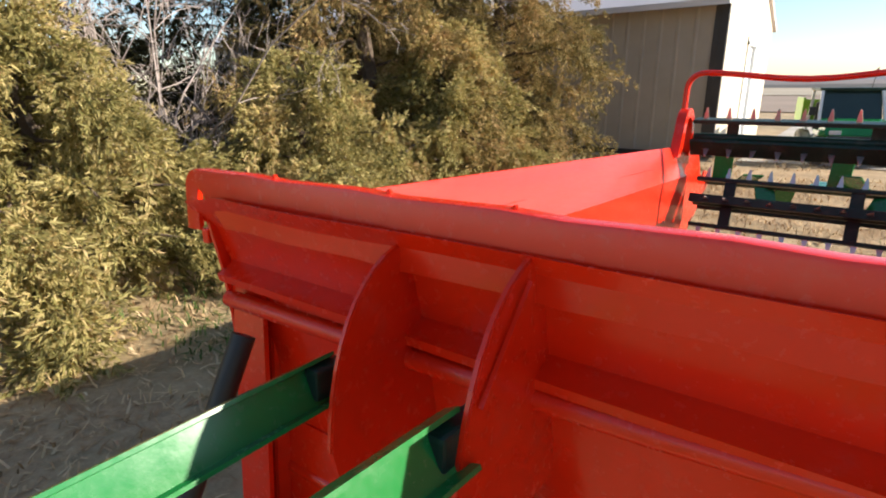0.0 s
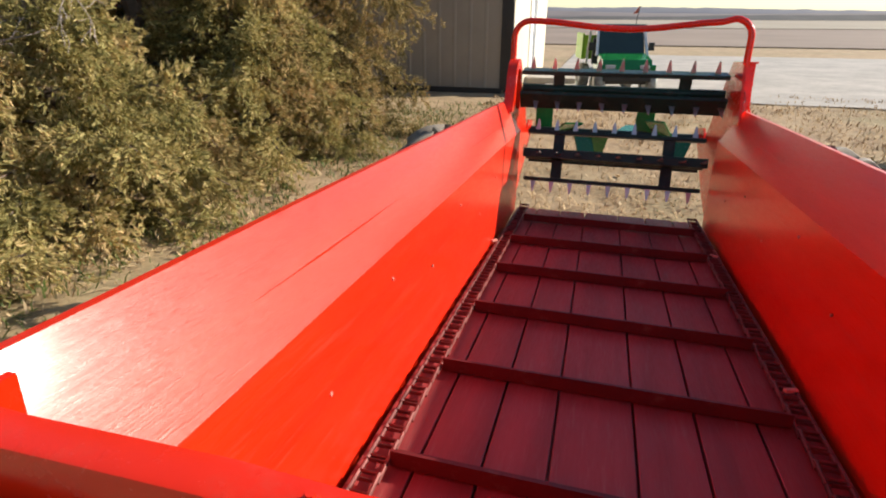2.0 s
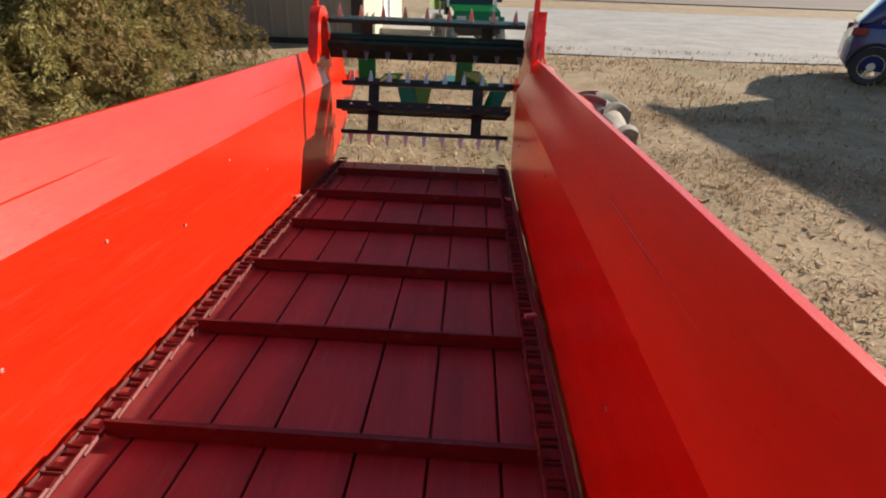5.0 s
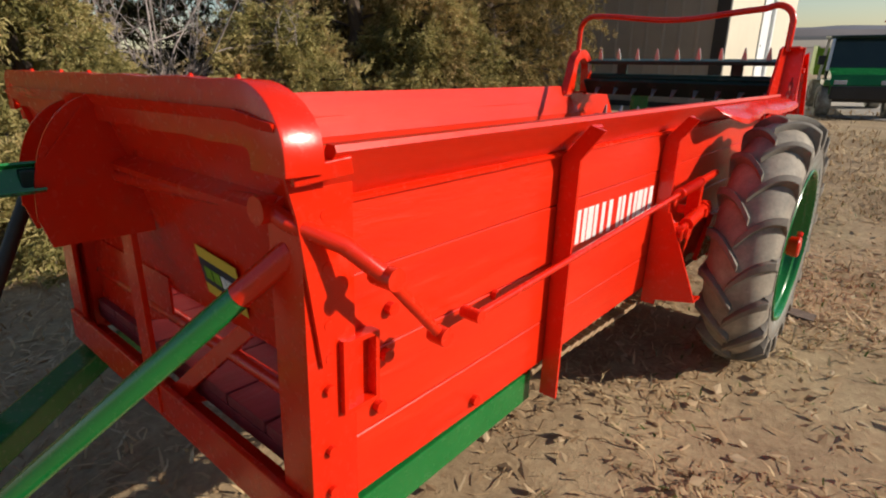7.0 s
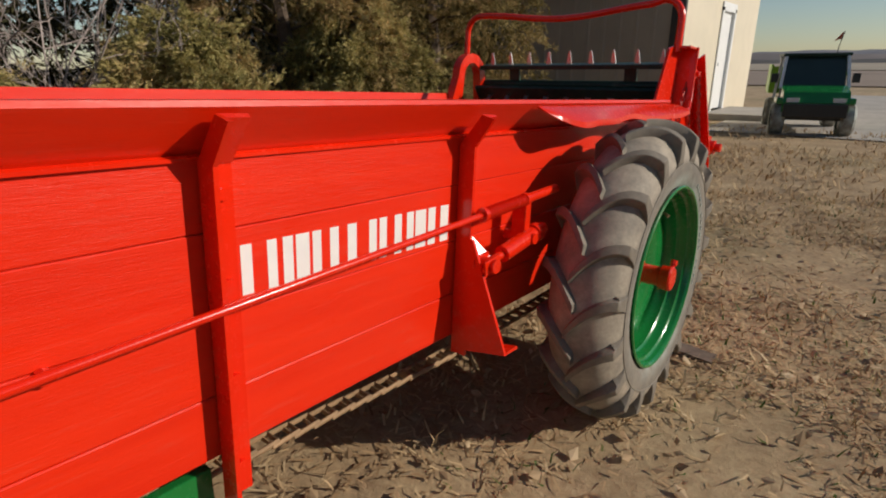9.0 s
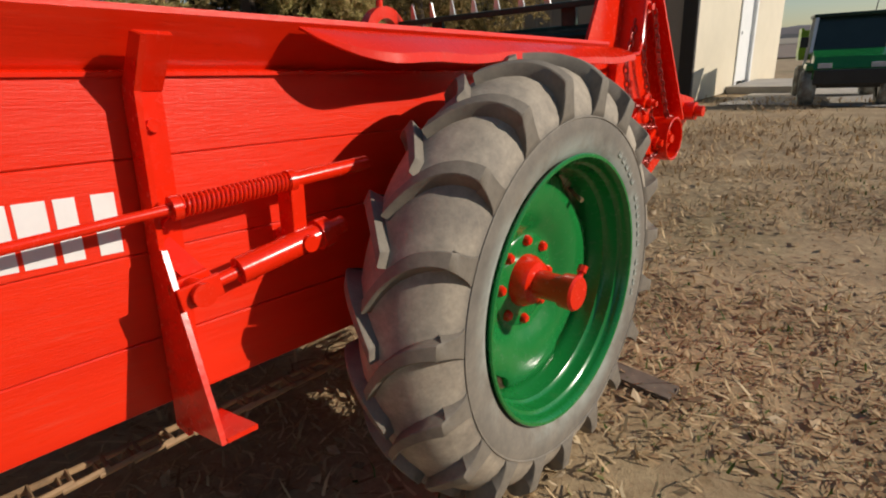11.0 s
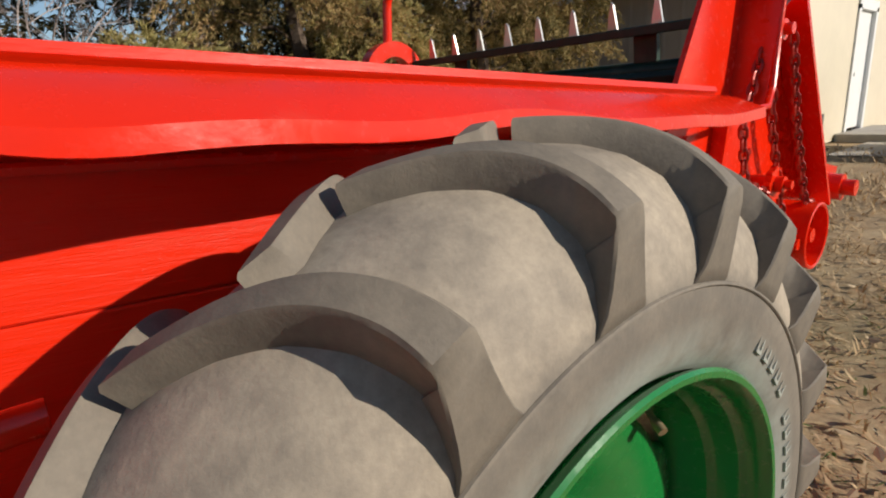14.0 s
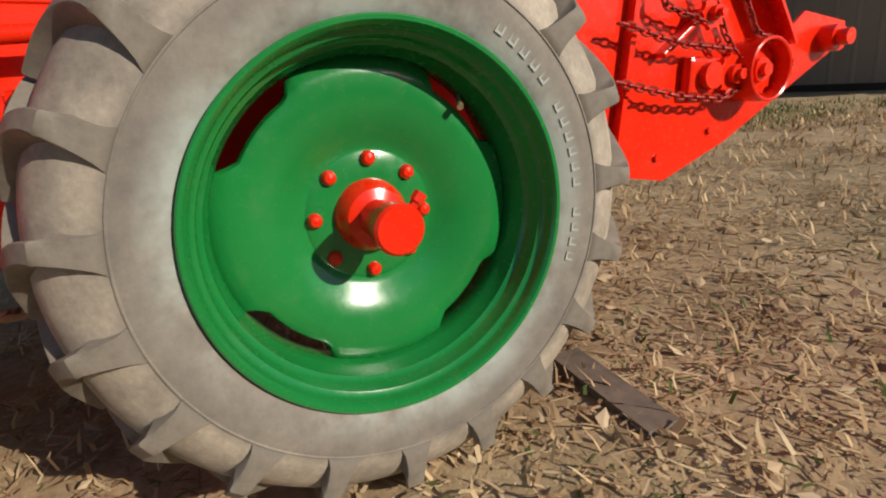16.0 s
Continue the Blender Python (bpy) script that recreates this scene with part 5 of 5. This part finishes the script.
for s in (-1, 1):
    part("front_post", bar(B(), (s * 0.55, 0.60, 0.85), (s * 0.50, 0.95, 1.46), 0.05, 0.05, (1, 0, 0)), DOOR_WHITE, utv, "pale cab post")
    part("roof_rail", bar(B(), (s * 0.50, 0.95, 1.46), (s * 0.50, 1.75, 1.46), 0.05, 0.05, (1, 0, 0)), DOOR_WHITE, utv)
    part("rear_post", bar(B(), (s * 0.55, 1.75, 0.6), (s * 0.50, 1.75, 1.46), 0.05, 0.05, (1, 0, 0)), DOOR_WHITE, utv)
part("roof", box(B(), -0.56, 0.56, 0.90, 1.85, 1.43, 1.49, None, 0.025), GREEN_DARK, utv, "dark green cab roof")
bm = B()
prism(bm, [(0.66, 0.88), (0.98, 1.43), (0.99, 1.43), (0.67, 0.88)], "x", -0.50, 0.50)
part("windscreen", bm, DARK_GLASS, utv, "dark green tinted windscreen")
part("seat_back", box(B(), -0.48, 0.48, 1.45, 1.55, 0.6, 1.2, None, 0.04), BLACK, utv)
bm = B()
box(bm, -0.66, 0.66, 1.80, 2.60, 0.70, 0.75)
for s in (-1, 1):
    box(bm, s * 0.63, s * 0.67, 1.80, 2.60, 0.75, 1.28)
box(bm, -0.66, 0.66, 1.78, 1.82, 0.75, 1.24)
part("cargo_bed", bm, LIME, utv, "lime green cargo bed")
for s in (-1, 1):
    part("mirror", box(B(), s * 0.60, s * 0.72, 0.72, 0.78, 0.95, 1.12, None, 0.01), BLACK, utv)
    part("headlamp", box(B(), s * 0.26, s * 0.46, -0.012, 0.03, 0.62, 0.70, None, 0.01), LAMP_GLASS, utv, "clear headlamp")
    part("fender", box(B(), s * 0.45, s * 0.62, 0.05, 0.62, 0.58, 0.70, None, 0.03), GREEN, utv)
    for y in (0.28, 2.05):
        bm = B()
        lathe(bm, [(-0.11, 0.17), (-0.12, 0.26), (-0.08, 0.30), (0.08, 0.30), (0.12, 0.26), (0.11, 0.17)], 28)
        wh = part("tyre", bm, RUBBER, utv, smooth=True)
        wh.matrix_basis = pose(s * 0.55, y, 0.30)
        bm = B()
        rod(bm, (-0.09, 0, 0), (0.09, 0, 0), 0.17, 20)
        part("rim", bm, STEEL, wh)
bm = B()
tube(bm, [(0.30, 0.9, 1.48), (0.31, 0.92, 1.6), (0.36, 0.95, 1.86)], 0.008, 6)
fl = part("whip", bm, BLACK, utv)
bm = B()
prism(bm, [(0.35, 1.87), (0.22, 1.70), (0.33, 1.73)], "y", 0.945, 0.950)
part("flag", bm, plain("orange_flag", (0.6, 0.12, 0.06), 0.7), fl, "small orange flag")

# ---- parked car ----
car = new("car")
car.matrix_basis = pose(6.08, 8.98, 0, 0, 0, -28) @ Matrix.Scale(0.76, 4)
tagged(car, "dark blue metallic SUV parked at the edge of the shade", "car")


def loft(sections):
    """Cross-sections of equal length, joined along x."""
    bm = B()
    rows = [[bm.verts.new(p) for p in s] for s in sections]
    n = len(rows[0])
    for a, b2 in zip(rows, rows[1:]):
        for k in range(n):
            bm.faces.new((a[k], a[(k + 1) % n], b2[(k + 1) % n], b2[k]))
    bm.faces.new(rows[0][::-1])
    bm.faces.new(rows[-1])
    return bm


def car_section(x, w, zb, zt):
    return [(x, -w * 0.92, zb), (x, -w, zb + 0.12), (x, -w, zb + (zt - zb) * 0.55), (x, -w * 0.95, zt - 0.04), (x, -w * 0.88, zt), (x, w * 0.88, zt), (x, w * 0.95, zt - 0.04), (x, w, zb + (zt - zb) * 0.55), (x, w, zb + 0.12), (x, w * 0.92, zb)]


secs = [car_section(x, w, zb, zt) for x, w, zb, zt in ((-0.30, 0.70, 0.42, 0.80), (-0.22, 0.82, 0.34, 0.95), (0.0, 0.88, 0.28, 1.04), (0.7, 0.91, 0.24, 1.04), (2.0, 0.92, 0.22, 1.01), (3.0, 0.91, 0.23, 0.98), (3.6, 0.88, 0.26, 0.92), (3.95, 0.82, 0.30, 0.80), (4.12, 0.68, 0.36, 0.68))]
body = part("body", loft(secs), CAR_BLUE, car, "dark blue metallic body", smooth=True)
secs = [car_section(x, w, zb, zt) for x, w, zb, zt in ((-0.20, 0.74, 0.95, 1.08), (0.08, 0.74, 0.98, 1.48), (0.45, 0.73, 1.0, 1.62), (1.4, 0.72, 1.0, 1.66), (2.1, 0.70, 0.99, 1.60), (2.95, 0.76, 0.96, 1.04))]
part("cabin", loft(secs), CAR_BLUE, car, "dark blue roof and pillars", smooth=True)
for s in (-1, 1):
    for a, b2, c, d in ((0.16, 0.50, 0.62, 0.62), (0.68, 0.70, 1.30, 1.30), (1.38, 1.38, 1.96, 2.45)):
        bm = B()
        v = [bm.verts.new(p) for p in ((a, s * 0.785, 1.08), (b2, s * 0.735, 1.50), (c, s * 0.735, 1.53), (d, s * 0.785, 1.06))]
        bm.faces.new(v)
        r = bmesh.ops.extrude_face_region(bm, geom=list(bm.faces))
        bmesh.ops.translate(bm, vec=(0, -s * 0.02, 0), verts=[q for q in r["geom"] if isinstance(q, bmesh.types.BMVert)])
        part("side_window", bm, DARK_GLASS, car, "dark tinted window")
    bm = B()
    tube(bm, [(0.50, s * 0.75, 1.52), (0.14, s * 0.795, 1.10), (0.55, s * 0.80, 1.06), (2.5, s * 0.80, 1.045)], 0.010, 6)
    part("window_trim", bm, STEEL, car, "bright chrome window trim")
    for x in (0.20, 3.10):
        bm = B()
        lathe(bm, [(-0.10, 0.21), (-0.11, 0.31), (-0.08, 0.345), (0.08, 0.345), (0.11, 0.31), (0.10, 0.21)], 36)
        wh = part("tyre", bm, BLACK, car, smooth=True)
        wh.matrix_basis = pose(x, s * 0.83, 0.345, 0, 0, 90)
        bm = B()
        rod(bm, (-0.085, 0, 0), (0.085, 0, 0), 0.07, 16)
        for k in range(5):
            t = 2 * math.pi * k / 5
            bar(bm, (0.07 * s * -1, 0, 0), (0.07 * s * -1, 0.215 * math.cos(t), 0.215 * math.sin(t)), 0.05, 0.03, (1, 0, 0))
        lathe(bm, [(-0.09, 0.20), (-0.09, 0.215), (0.09, 0.215), (0.09, 0.20)], 32)
        part("rim", bm, STEEL, wh, "silver alloy rim")
        bm = B()
        tube(bm, [(x + 0.40 * math.cos(radians(a)), s * 0.905, 0.34 + 0.40 * math.sin(radians(a))) for a in range(0, 181, 15)], 0.03, 8)
        part("wheel_arch", bm, BLACK, car, "black wheel arch trim")
    part("tail_lamp", box(B(), -0.27, -0.02, s * 0.72, s * 0.86, 0.86, 1.0, None, 0.02), plain("red_lamp_lens", (0.3, 0.01, 0.01), 0.15), car, "red tail lamp")
    part("door_handle", box(B(), 1.12, 1.28, s * 0.905, s * 0.925, 0.90, 0.93, None, 0.006), CAR_BLUE, car)
    part("door_handle", box(B(), 2.05, 2.21, s * 0.905, s * 0.93, 0.90, 0.93, None, 0.006), CAR_BLUE, car)
part("sill", box(B(), 0.9, 2.9, -0.86, 0.86, 0.19, 0.27, None, 0.02), BLACK, car)
